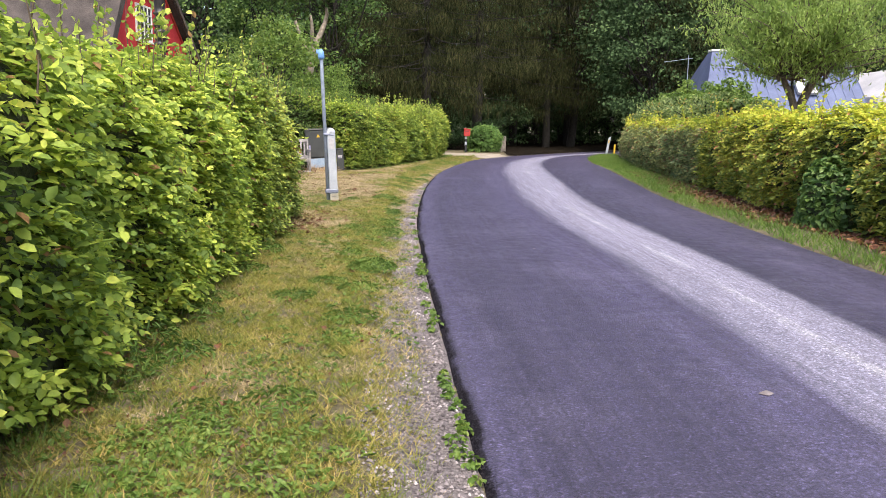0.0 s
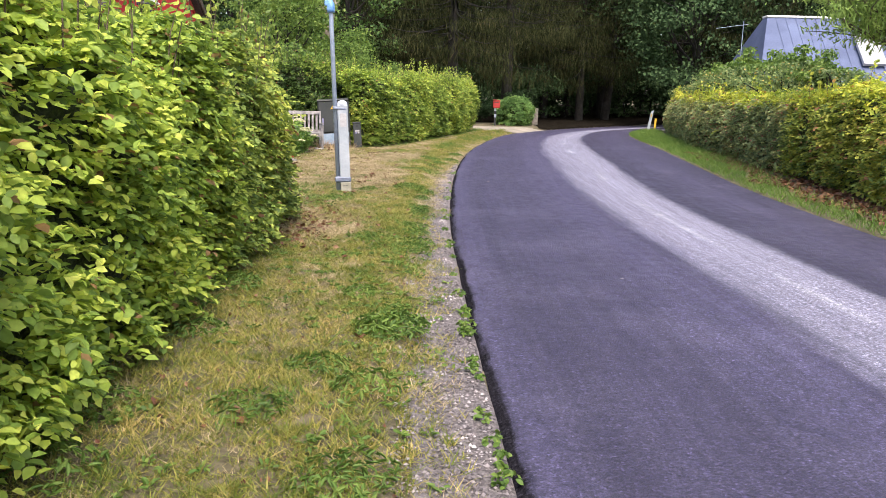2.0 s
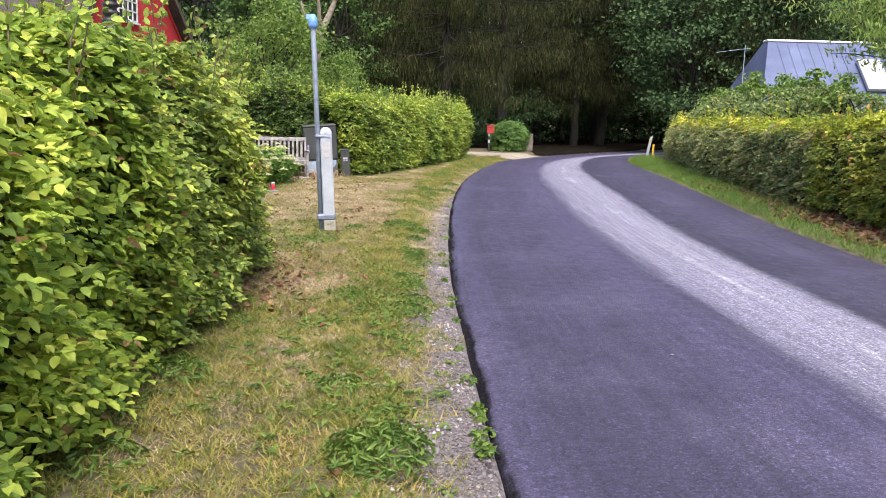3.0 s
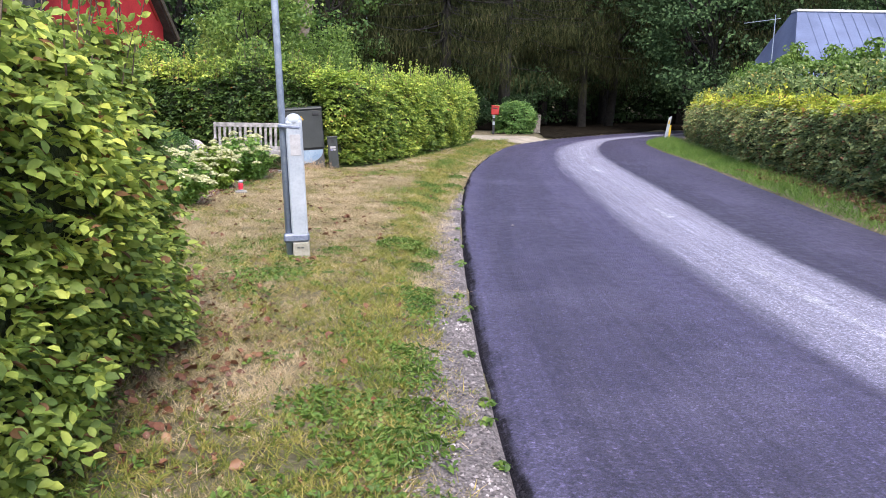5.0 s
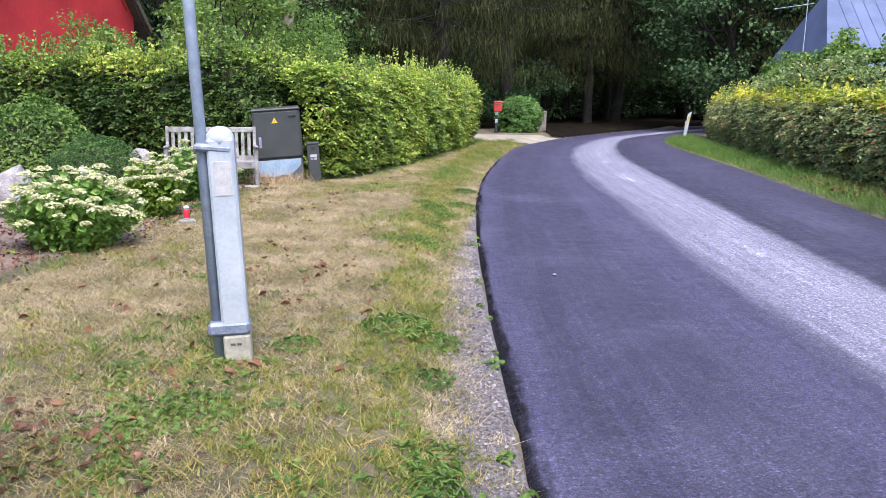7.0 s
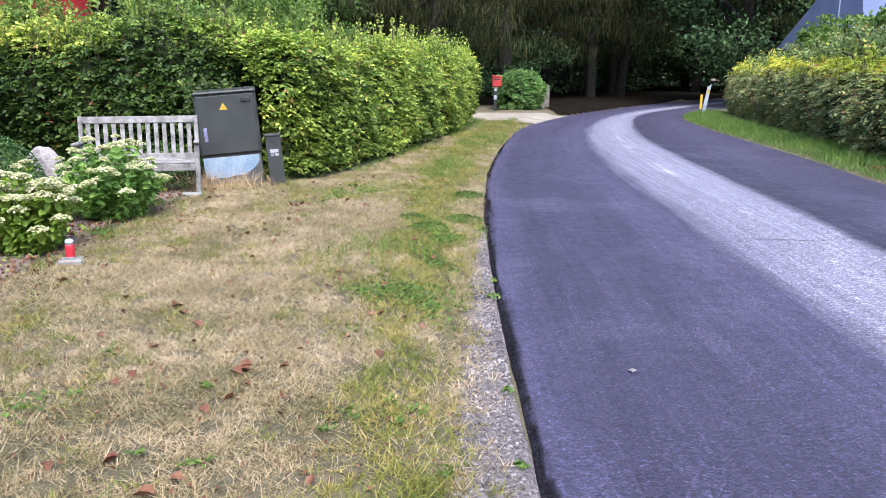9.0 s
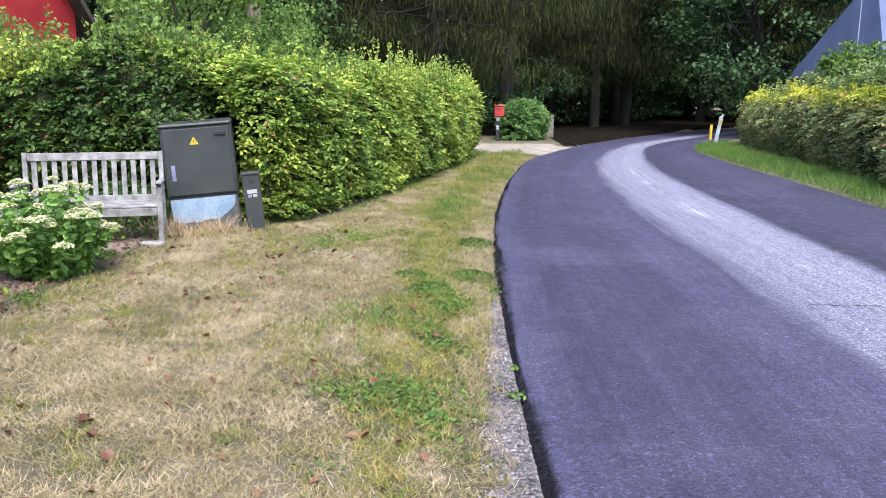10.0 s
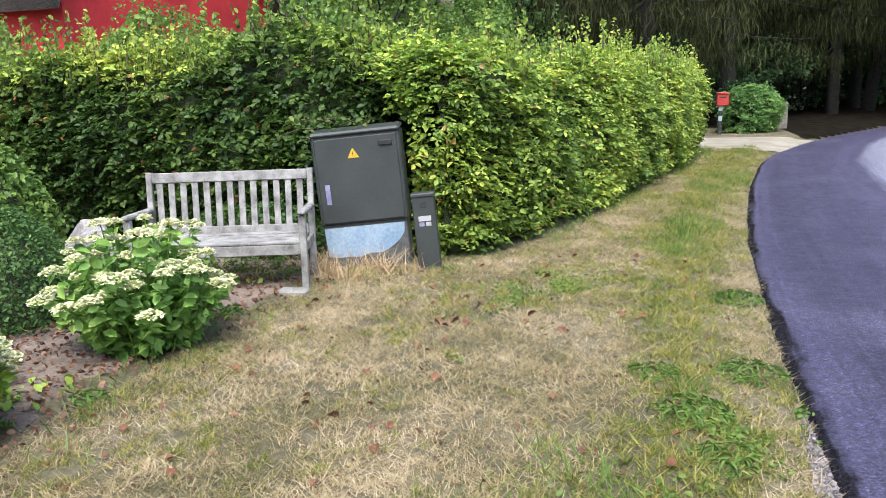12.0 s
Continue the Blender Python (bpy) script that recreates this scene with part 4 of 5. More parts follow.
# the dead, pale tree stump behind the hedge
st = thing("tree_stump", (-8.2, 40.0, float(ground_z(-8.2, 40.0))), "tall pale broken tree trunk with stubs", "tree stump")
part("trunk", tubes("trunk", [limb((0, 0, -0.1), (0.25, 0, 5.2), 0.28, 0.20, bend=0.02), limb((0.2, 0, 4.4), (-0.7, 0.2, 6.4), 0.16, 0.08), limb((0.25, 0, 5.1), (0.9, 0, 7.0), 0.16, 0.07), limb((0.2, 0, 4.8), (0.2, -0.4, 6.6), 0.12, 0.05)], M["bark_pale"]), M["bark_pale"], st)

# ---- houses ----


def prism(points, depth_vec):
    """A solid from a flat outline pushed along a vector."""
    bm = bmesh.new()
    a = [bm.verts.new(p) for p in points]
    c = [bm.verts.new(Vector(p) + Vector(depth_vec)) for p in points]
    bm.faces.new(a)
    bm.faces.new(c[::-1])
    for i in range(len(points)):
        j = (i + 1) % len(points)
        bm.faces.new((a[j], a[i], c[i], c[j]))
    bmesh.ops.recalc_face_normals(bm, faces=bm.faces)
    return bm


# the red thatched house: its gable faces the road
gz0 = float(ground_z(-14.45, 37))
red = thing("house", (-14.45, 36.9, gz0), "red gabled house with a thatched roof", "house")
part("wall", prism([(0, -5.3, -0.3), (0, 4.3, -0.3), (0, 4.3, 4.2), (0, -2.2, 9.6), (0, -5.3, 4.2)], (-0.3, 0, 0)), M["red_wall"], red, "red plastered gable wall")
for yy in (-5.15, 4.15):
    part("wall", box((11.6, 0.3, 4.4), (-6.1, yy, 1.95), 0.01), M["red_wall"], red, "red plastered long wall")
part("roof", prism([(0.3, 5.25, 3.85), (0.3, 5.15, 3.45), (0.3, -2.2, 9.65), (0.3, -2.2, 10.25)], (-12.6, 0, 0)), M["thatch"], red, "grey-brown thatch slope")
part("roof", prism([(0.3, -5.95, 3.85), (0.3, -5.75, 3.45), (0.3, -2.2, 9.65), (0.3, -2.2, 10.3)], (-12.6, 0, 0)), M["thatch"], red, "grey-brown thatch slope")
part("bargeboard", box((0.06, 9.4, 0.22), (0.36, 1.5, 6.75), 0.006, (-40.1, 0, 0)), M["bark"], red, "dark wooden edge board")
part("trim_board", box((0.06, 6.6, 0.14), (0.03, 1.2, 6.55), 0.006, (-40.1, 0, 0)), M["red_paint"], red)
part("trim_board", box((0.08, 3.0, 0.16), (0.04, -1.9, 6.72), 0.006), M["red_paint"], red)
for i in range(7):
    part("trim_board", box((0.05, 0.09, 0.75), (0.03, -2.9 + i * 0.35, 7.18), 0.004), M["red_paint"], red)
win = part("window", prism([(0.0, -2.62, 4.83), (0.0, -1.02, 4.83), (0.0, -1.02, 6.27), (0.0, -2.62, 6.27)], (0.03, 0, 0)), M["black_paint"], red, "small-paned white window")
for i in range(5):
    part("glazing_bar", box((0.07, 0.075 if i in (0, 4) else 0.05, 1.46), (0.045, -2.62 + i * 0.4, 5.55), 0.004), M["white_paint"], win)
for i in range(5):
    part("glazing_bar", box((0.068, 1.66, 0.075 if i in (0, 4) else 0.05), (0.046, -1.82, 4.83 + i * 0.36), 0.004), M["white_paint"], win)
part("sill", box((0.16, 1.8, 0.07), (0.08, -1.82, 4.75), 0.006), M["white_paint"], win)

# black ribbed pole in the garden
pz = float(ground_z(-7.1, 18.2))
pole = thing("carved_pole", (-7.1, 18.2, pz), "thick black carved wooden pole with ribs", "pole")
prof = [(0.10, -0.2), (0.10, 2.75)]
for i in range(8):
    z = 2.78 + i * 0.135
    prof += [(0.10, z), (0.15, z + 0.03), (0.15, z + 0.07), (0.10, z + 0.105)]
prof += [(0.12, 3.9), (0.12, 4.5), (0.17, 4.55), (0.17, 5.0), (0.05, 5.2)]
part("shaft", lathe(prof, 12), M["black_paint"], pole)
part("arm", box((0.75, 0.2, 0.26), (0.42, 0.0, 4.32), 0.04, (0, 8, 0)), M["black_paint"], pole)

# the house with the blue-grey roof
hz = float(ground_z(14, 41))
blue = thing("house", (10.6, 39.4, hz), "white house with a blue-grey hipped roof", "house")
part("wall", box((11.6, 6.4, 2.6), (6.9, 3.4, 1.15), 0.02), M["white_wall"], blue)
bm = bmesh.new()
A, B_, C, D = [bm.verts.new(q) for q in ((0.6, -0.3, 2.25), (8.6, -0.3, 2.25), (8.6, 7.1, 2.25), (0.6, 7.1, 2.25))]
E_, F_, G_, H_ = [bm.verts.new(q) for q in ((1.75, 3.1, 5.42), (8.6, 3.1, 5.42), (8.6, 3.7, 5.42), (1.75, 3.7, 5.42))]
for q in ((A, B_, F_, E_), (D, A, E_, H_), (C, D, H_, G_), (E_, F_, G_, H_), (B_, C, G_, F_), (A, D, C, B_)):
    bm.faces.new(q)
bmesh.ops.recalc_face_normals(bm, faces=bm.faces)
roof = part("roof", bm, M["roof_blue"], blue, "blue-grey sheet metal roof")
for i in range(15):
    x0 = 2.1 + i * 0.46
    part("seam", prism([(x0, -0.3, 2.26), (x0 + 0.025, -0.3, 2.26), (x0 + 0.025, 3.1, 5.43), (x0, 3.1, 5.43)], (0, -0.01, 0.012)), M["roof_blue"], roof)
part("ridge_cap", box((6.95, 0.75, 0.1), (5.2, 3.4, 5.46), 0.02), M["white_paint"], roof, "white ridge capping")
sky_l = part("roof_window", prism([(5.3, 0.55, 3.18), (6.3, 0.55, 3.18), (6.3, 2.0, 4.53), (5.3, 2.0, 4.53)], (0, -0.1, 0.1)), M["white_wall"], blue, "pale roof window")
part("wall", prism([(8.6, -0.6, -0.2), (12.9, -0.6, -0.2), (12.9, -0.6, 3.1), (10.75, -0.6, 4.6), (8.6, -0.6, 3.1)], (0, 7.4, 0)), M["white_wall"], blue, "white rendered gable")
ant = thing("antenna", (10.25, 39.0, 0), "thin metal television antenna on a mast", "antenna")
part("mast", tubes("mast", [([(0, 0, -0.4), (0, 0, 4.95)], (0.022, 0.018))], M["galvanised"], 6), M["galvanised"], ant)
part("boom", tubes("boom", [([(-1.15, 0, 4.62), (0.2, 0, 4.82)], (0.014, 0.014))], M["galvanised"], 6), M["galvanised"], ant)
for i in range(5):
    x = -1.0 + i * 0.26
    part("element", tubes("element", [([(x, -0.28, 4.64 + i * 0.04), (x, 0.28, 4.64 + i * 0.04)], (0.008, 0.008))], M["galvanised"], 5), M["galvanised"], ant)

# ---- things on the verge ----
# leaning lamp pole with its white cable cover
lean = pose(-2.53, 14.38, 0.05, 0, -2.6, 12) @ Matrix.Diagonal((0.9, 0.9, 1, 1))
lp = thing("lamp_post", lean, "galvanised pole tied to a tall white plastic cover", "post")
part("pole", lathe([(0.035, -0.25), (0.035, 2.58), (0.03, 2.62)], 14), M["galvanised"], lp, at=pose(-0.075, 0.01, 0))
cap = part("pole_cap", lathe([(0.055, 2.56), (0.065, 2.6), (0.06, 2.68), (0.03, 2.73)], 14), M["lamp_blue"], lp, "blue cap", at=pose(-0.075, 0.01, 0))
part("pole_cap_flap", box((0.13, 0.05, 0.07), (-0.03, 0, 2.69), 0.01), M["lamp_blue"], cap)
bm = box((0.165, 0.13, 1.12), (0.04, 0, 0.72), 0.016)
part("cover", bm, M["plastic_white"], lp, "white plastic cover")
bm = bmesh.new()
bmesh.ops.create_uvsphere(bm, u_segments=14, v_segments=8, radius=1)
for v in bm.verts:
    v.co = Vector((v.co.x * 0.088 + 0.04, v.co.y * 0.07, 1.27 + max(v.co.z, -0.4) * 0.075))
for f in bm.faces:
    f.smooth = True
part("cover_top", bm, M["plastic_white"], lp, "rounded white cover top")
part("foot", box((0.17, 0.14, 0.2), (0.045, 0, 0.06), 0.012), M["plastic_cream"], lp, "cream plastic foot")
part("tape", box((0.262, 0.148, 0.085), (0.003, 0, 0.2), 0.02), M["tape_grey"], lp, "grey tape wrapped round")
part("tape", box((0.225, 0.142, 0.045), (-0.004, 0, 1.225), 0.015, (0, 6, 0)), M["tape_grey"], lp, "grey tape wrapped round")
part("plate", box((0.1, 0.004, 0.19), (0.045, -0.067, 1.06), 0.001), M["sticker"], lp, "faded white label")
for i in range(2):
    part("mark", box((0.03, 0.003, 0.012), (0.02 + i * 0.04, -0.072, 0.11), 0), M["concrete_dark"], lp)


def marker(x, y, tilt):
    """A white road marker post with a reflector."""
    ob = thing("marker_post", pose(x, y, float(ground_z(x, y)), 0, tilt, -15), "white plastic roadside marker post with yellow reflector", "post")
    part("blade", box((0.12, 0.035, 1.0), (0, 0, 0.45), 0.01), M["plastic_white"], ob)
    part("slanted_top", prism([(-0.06, -0.0175, 0.95), (0.06, -0.0175, 0.95), (0.06, -0.0175, 1.06)], (0, 0.035, 0)), M["plastic_white"], ob)
    part("reflector", box((0.06, 0.01, 0.16), (0, -0.021, 0.78), 0.003), M["sign_yellow"], ob, "amber reflector")
    return ob


marker(6.95, 41.3, 9)
mk = thing("marker_post", pose(8.2, 46.0, float(ground_z(8.2, 46.0)), 0, 2, 0), "short yellow wooden marker post", "post")
part("blade", box((0.1, 0.06, 0.75), (0, 0, 0.3), 0.01), M["sign_yellow"], mk)

# red letter box on its banded post
mz = float(ground_z(-0.3, 42.6))
mb = thing("letter_box", (-0.3, 42.6, mz), "red letter box on a banded post", "letter box")
mb.scale = (0.85, 0.85, 1)
for i in range(6):
    part("post_band", box((0.12, 0.12, 0.16), (0, 0, 0.02 + i * 0.155), 0.008), M["plastic_white"] if i in (3, 5) else M["black_paint"], mb)
bm = box((0.40, 0.30, 0.36), (0.06, 0, 1.04), 0.03)
part("body", bm, M["red_paint"], mb, "red metal box")
part("lid", box((0.44, 0.34, 0.05), (0.06, 0, 1.24), 0.015, (0, 4, 0)), M["red_paint"], mb)
part("slot", box((0.24, 0.01, 0.03), (0.06, -0.156, 1.13), 0.002), M["black_paint"], mb)
gp = thing("gate_post", (1.7, 45.2, float(ground_z(1.7, 45.2))), "grey weathered wooden gate post", "gate post")
part("panel", box((0.5, 0.12, 0.95), (0, 0, 0.4), 0.01), M["wood_old"], gp)

# electric cabinet, tilted, on a concrete plinth
cab = thing("electric_cabinet", pose(-4.46, 23.54, 0.06, 0, -4.4, 14) @ Matrix.Diagonal((0.95, 1, 0.95, 1)), "dark grey electric cabinet on a tilted plinth", "electric cabinet")
part("plinth", box((0.80, 0.34, 0.62), (0, 0, 0.10), 0.012), M["concrete_dark"], cab, "dark concrete plinth")
bm = bmesh.new()
rim = []
for i in range(40):
    x, z = (-0.395 + i * 0.0405 if i < 20 else 0.375 - (i - 20) * 0.0405), 0
    z = 0.395 if i < 20 else 0.115 + 0.014 * math.sin(x * 9) + 0.007 * math.sin(x * 29 + 1) + 3.2 * max(0.0, x - 0.13) ** 2
    rim.append(bm.verts.new((x * (1.0 if i < 20 else 0.97), -0.173, z)))
bm.faces.new(rim)
made = bmesh.ops.extrude_face_region(bm, geom=list(bm.faces))["geom"]
bmesh.ops.translate(bm, vec=(0, -0.004, 0), verts=[v for v in made if isinstance(v, bmesh.types.BMVert)])
bmesh.ops.recalc_face_normals(bm, faces=bm.faces)
part("paint_patch", bm, M["paint_blue"], cab, "pale blue paint, flaking")
part("body", box((0.84, 0.36, 0.86), (0, 0.01, 0.845), 0.015), M["cabinet_paint"], cab, "dark grey plastic housing")
part("roof", box((0.85, 0.39, 0.045), (0, 0, 1.29), 0.018, (4, 0, 0)), M["cabinet_paint"], cab)
door = part("door", box((0.78, 0.02, 0.80), (0, -0.178, 0.84), 0.008), M["cabinet_paint"], cab)
part("handle", box((0.13, 0.02, 0.05), (0.28, -0.195, 1.16), 0.006), M["black_paint"], door, "black recessed handle")
part("hinge_mark", box((0.045, 0.006, 0.19), (-0.31, -0.190, 0.72), 0.002), M["violet_paint"], door, "faded violet label")
tri_ = part("warning_sign", prism([(-0.055, -0.189, 1.045), (0.055, -0.189, 1.045), (0.0, -0.189, 1.14)], (0, -0.003, 0)), M["sign_yellow"], door, "yellow warning triangle", at=pose(-0.03, 0, 0))
part("bolt_mark", prism([(-0.008, -0.193, 1.06), (0.006, -0.193, 1.08), (0.0, -0.193, 1.085), (0.01, -0.193, 1.115), (-0.012, -0.193, 1.082), (-0.002, -0.193, 1.08)], (0, -0.002, 0)), M["black_paint"], tri_, at=pose(0, 0, 0))
part("joint", box((0.80, 0.345, 0.015), (0, 0, 0.412), 0), M["black_paint"], cab)

# slim meter pillar beside it
mp = thing("meter_pillar", pose(-3.84, 23.36, 0.06, 0, -4.4, 14), "slim dark grey meter pillar with stickers", "meter pillar")
part("body", box((0.2, 0.13, 0.78), (0, 0, 0.27), 0.01), M["cabinet_paint"], mp)
part("cap", box((0.215, 0.15, 0.035), (0, 0, 0.665), 0.008), M["cabinet_paint"], mp)
part("sticker", box((0.11, 0.004, 0.045), (0.0, -0.067, 0.46), 0.001), M["sticker"], mp, "white label with small marks")
for i in range(2):
    part("sticker", box((0.045, 0.004, 0.035), (-0.03 + i * 0.06, -0.067, 0.41), 0.001), M["sticker"] if i else M["violet_paint"], mp)
part("emblem", box((0.05, 0.004, 0.05), (0.0, -0.067, 0.58), 0.001), M["black_paint"], mp)

# ---- garden bench ----
bench = thing("garden_bench", (-5.285, 22.38, 0.06), "weathered pale grey slatted garden bench", "bench", turn=18)
bench.scale = (0.84, 1, 1)
for sd in (-1, 1):
    bx = sd * 0.80
    part("back_leg", box((0.06, 0.06, 0.98), (bx, 0.30, 0.455), 0.006, (-6, 0, 0)), M["wood_grey"], bench)
    part("leg", box((0.065, 0.065, 0.66), (bx, -0.27, 0.30), 0.006), M["wood_grey"], bench)
    part("armrest", box((0.075, 0.62, 0.035), (bx, -0.02, 0.645), 0.012, (-2, 0, 0)), M["wood_grey"], bench)
    part("side_rail", box((0.035, 0.52, 0.07), (bx, 0.0, 0.36), 0.004), M["wood_grey"], bench)
    part("runner", box((0.085, 0.62, 0.03), (bx, -0.05, 0.0), 0.006), M["wood_grey"], bench)
part("top_rail", box((1.54, 0.032, 0.085), (0, 0.325, 0.895), 0.006, (-6, 0, 0)), M["wood_grey"], bench)
part("bottom_rail", box((1.54, 0.032, 0.07), (0, 0.277, 0.445), 0.006, (-6, 0, 0)), M["wood_grey"], bench)
slat = bpy.data.meshes.new("slat")
bm = box((0.062, 0.016, 0.42), (0, 0, 0), 0.003)
bm.to_mesh(slat)
bm.free()
slat.materials.append(M["wood_grey"])
for i in range(13):
    part("slat", slat, None, bench, at=pose(-0.696 + i * 0.116, 0.304, 0.668, -6, rng.normal() * 0.5, rng.normal() * 1.5))
for i in range(5):
    part("seat_board", box((1.56, 0.088, 0.022), (0, -0.23 + i * 0.105, 0.415 - 0.012 * math.sin(i * 0.8)), 0.005, (rng.normal() * 0.8, 0, 0)), M["wood_grey"], bench)
part("apron", box((1.54, 0.025, 0.08), (0, -0.265, 0.36), 0.004), M["wood_grey"], bench)

# stub of a low wooden bench at the hedge's end
stool = thing("low_bench", (-4.15, 14.0, 0.06), "low weathered plank bench at the hedge end", "bench", turn=-14)
for i in range(3):
    part("seat_board", box((1.1, 0.095, 0.03), (-0.3, -0.11 + i * 0.11, 0.47), 0.006), M["wood_old"], stool)
for sd in (-0.75, 0.18):
    for yy in (-0.12, 0.12):
        part("leg", box((0.06, 0.06, 0.46), (sd, yy, 0.225), 0.006), M["wood_old"], stool)
    part("foot_rail", box((0.08, 0.38, 0.06), (sd, 0, 0.03), 0.008), M["wood_old"], stool)
part("rail", box((1.0, 0.03, 0.07), (-0.3, -0.125, 0.41), 0.004), M["wood_old"], stool)

# ---- flower bed ----
def bed_edge(y):
    y = np.asarray(y, float)
    p = np.stack([0 * y, y, 0 * y], -1)
    return -4.82 - 0.12 * np.sin(y * 1.3) * (y < 21.5) + 0.1 * np.clip(y - 21.5, 0, 1) - np.clip(16.0 - y, 0, 9) * 0.55 + 0.10 * wav(p, 4.0, 81) + 0.05 * wav(p, 12.0, 82)


def BED(x, y):
    return (x < bed_edge(y)) & (y > 14.6) & (y < 23.5)


by = np.arange(14.6, 23.6, 0.05)
bo = np.array([0.0, 0.05, 0.15, 0.4, 0.8, 1.5, 2.5, 4.0, 7.0])
bx_ = bed_edge(by)[:, None] - bo[None]
byy = np.repeat(by[:, None], len(bo), 1)
bi = np.arange(bx_.size).reshape(bx_.shape)
bz = ground_z(bx_, byy) + np.where(bo > 0.01, 0.02, -0.01)[None]
tagged(new("flower_bed", mesh_of("flower_bed", np.stack([bx_, byy, bz], -1).reshape(-1, 3), np.stack([bi[:-1, :-1], bi[:-1, 1:], bi[1:, 1:], bi[1:, :-1]], -1).reshape(-1, 4), M["bed_soil"], True)), "bare soil of a flower bed with dead leaves", "flower bed", kind="structure")


def sedum(x, y, r, h, leaf_mat, stems, label, seed):
    """A clump of upright stems with fleshy leaves and flat flower heads."""
    g = np.random.default_rng(seed)
    ob = thing("sedum_plant", (x, y, float(ground_z(x, y))), label, "flowering plant", "sedum clumps of the bed")
    limbs, lp_, ln_ = [], [], []
    for i in range(stems):
        a, q = i * 2.4, math.sqrt((i + 0.5) / stems)
        foot = np.array((math.cos(a) * q * r * 0.45, math.sin(a) * q * r * 0.45, 0.0))
        tip = np.array((math.cos(a) * q * r, math.sin(a) * q * r, h * (1.0 - 0.5 * q ** 2.5) * g.uniform(0.62, 1.08)))
        limbs.append(([foot - np.array((0, 0, 0.03)), (foot + tip) / 2 + np.array((0, 0, 0.06)), tip], (0.006, 0.005, 0.004)))
        for t in np.linspace(0.08, 0.93, 13):
            for _ in range(3):
                b_ = g.uniform(0, 6.3)
                d = np.array((math.cos(b_), math.sin(b_), 0.15))
                lp_.append(foot + (tip - foot) * t + d * 0.045)
                ln_.append(d * 0.35 + np.array((0, 0, 0.8)))
        # a flat, domed head of many tiny florets
        n = 130
        rad = g.uniform(0.045, 0.09)
        w_ = np.sqrt(g.uniform(0, 1, n)) * rad
        b_ = g.uniform(0, 6.3, n)
        pos = tip + np.stack([np.cos(b_) * w_, np.sin(b_) * w_, 0.035 - 0.45 * w_ ** 2 / rad], 1) + g.normal(size=(n, 3)) * 0.003
        part("flower_head", leaves("flower_head", pos, np.tile((0, 0, 1.0), (n, 1)), 0.023, M["sedum_flower"], aspect=0.95, spread=0.35), None, ob, "domed cream flower head")
    part("stem", tubes("stem", limbs, leaf_mat, 5), None, ob, kind="stuff")
    lp_ = np.array(lp_)
    lp_[:, 2] = np.maximum(lp_[:, 2], 0.02)
    part("foliage", leaves("foliage", lp_, np.array(ln_), 0.085, leaf_mat, aspect=0.55, spread=0.35, droop=0.1), None, ob, kind="stuff")
    return ob


sedum(-4.98, 17.4, 0.62, 0.80, M["sedum_leaf"], 90, "broad sedum clump with cream flower heads", 1)
sedum(-4.98, 19.3, 0.38, 0.72, M["sedum_leaf_lime"], 55, "sedum clump with lime leaves and cream heads", 2)
sedum(-5.0, 20.9, 0.58, 0.82, M["sedum_leaf"], 58, "sedum clump with cream heads beside a bench", 3)
sedum(-5.55, 19.85, 0.34, 0.5, M["sedum_leaf"], 18, "small sedum clump in the bed", 5)
sedum(-6.1, 16.3, 0.5, 0.75, M["sedum_leaf"], 40, "sedum clump with cream heads at the back", 4)


def mound(x, y, rx, ry, h, leaf, count, material, label, seed, name="garden_shrub"):
    """A low rounded bush of fine leaves on a solid core coloured as inner shade."""
    ob = thing(name, (x, y, float(ground_z(x, y))), label, "shrub")
    g = np.random.default_rng(seed)
    d = unit(g.normal(size=(count, 3)))
    d[:, 2] = np.abs(d[:, 2])
    lump = 1 + 0.10 * wav(d, 5.0, seed) + 0.06 * wav(d, 11.0, seed + 1)
    depth = 1 - g.uniform(0, 1, count) ** 2 * 0.25
    pos = d * np.array((rx, ry, h)) * (lump * depth)[:, None]
    pos[:, 2] += 0.03
    part("foliage", leaves("foliage", pos, d + np.array((0, 0, 0.4)), leaf, material, aspect=0.5, spread=0.7), None, ob, kind="stuff")
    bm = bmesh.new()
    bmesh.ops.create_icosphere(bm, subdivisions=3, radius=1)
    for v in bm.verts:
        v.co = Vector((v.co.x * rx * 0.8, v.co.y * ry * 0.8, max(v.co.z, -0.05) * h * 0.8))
    part("shade_core", bm, M["shade_core"], ob, "solid core coloured for the shade inside")
    return ob


mound(-6.55, 21.2, 0.75, 0.7, 0.82, 0.035, 9000, M["shrub_dark"], "low rounded dark green garden bush", 11)
mound(-7.4, 19.2, 0.7, 0.8, 0.62, 0.04, 5000, M["shrub_dark"], "low dark green bush in the bed", 12)
mound(-8.2, 22.6, 0.9, 0.7, 1.3, 0.07, 4500, M["shrub_mid"], "loose green garden shrub by the hedge", 13)
mound(-9.5, 20.2, 1.0, 0.9, 1.5, 0.08, 4500, M["shrub_mid"], "tall leafy garden shrub in the bed", 14)
mound(-7.6, 16.9, 0.8, 0.8, 0.9, 0.07, 3500, M["shrub_mid"], "leafy green plant in the bed", 16)
mound(-5.9, 15.0, 0.75, 0.7, 0.85, 0.08, 3200, M["hedge_beech"], "light green leafy plant at the bed's edge", 17)
mound(-5.6, 23.62, 0.95, 0.28, 0.5, 0.06, 1500, M["shrub_dark"], "dark ivy growing behind the bench", 24)
mound(5.45, 12.0, 0.5, 0.85, 1.05, 0.11, 1700, M["shrub_dark"], "dark green young maple sprouting from the hedge", 19)


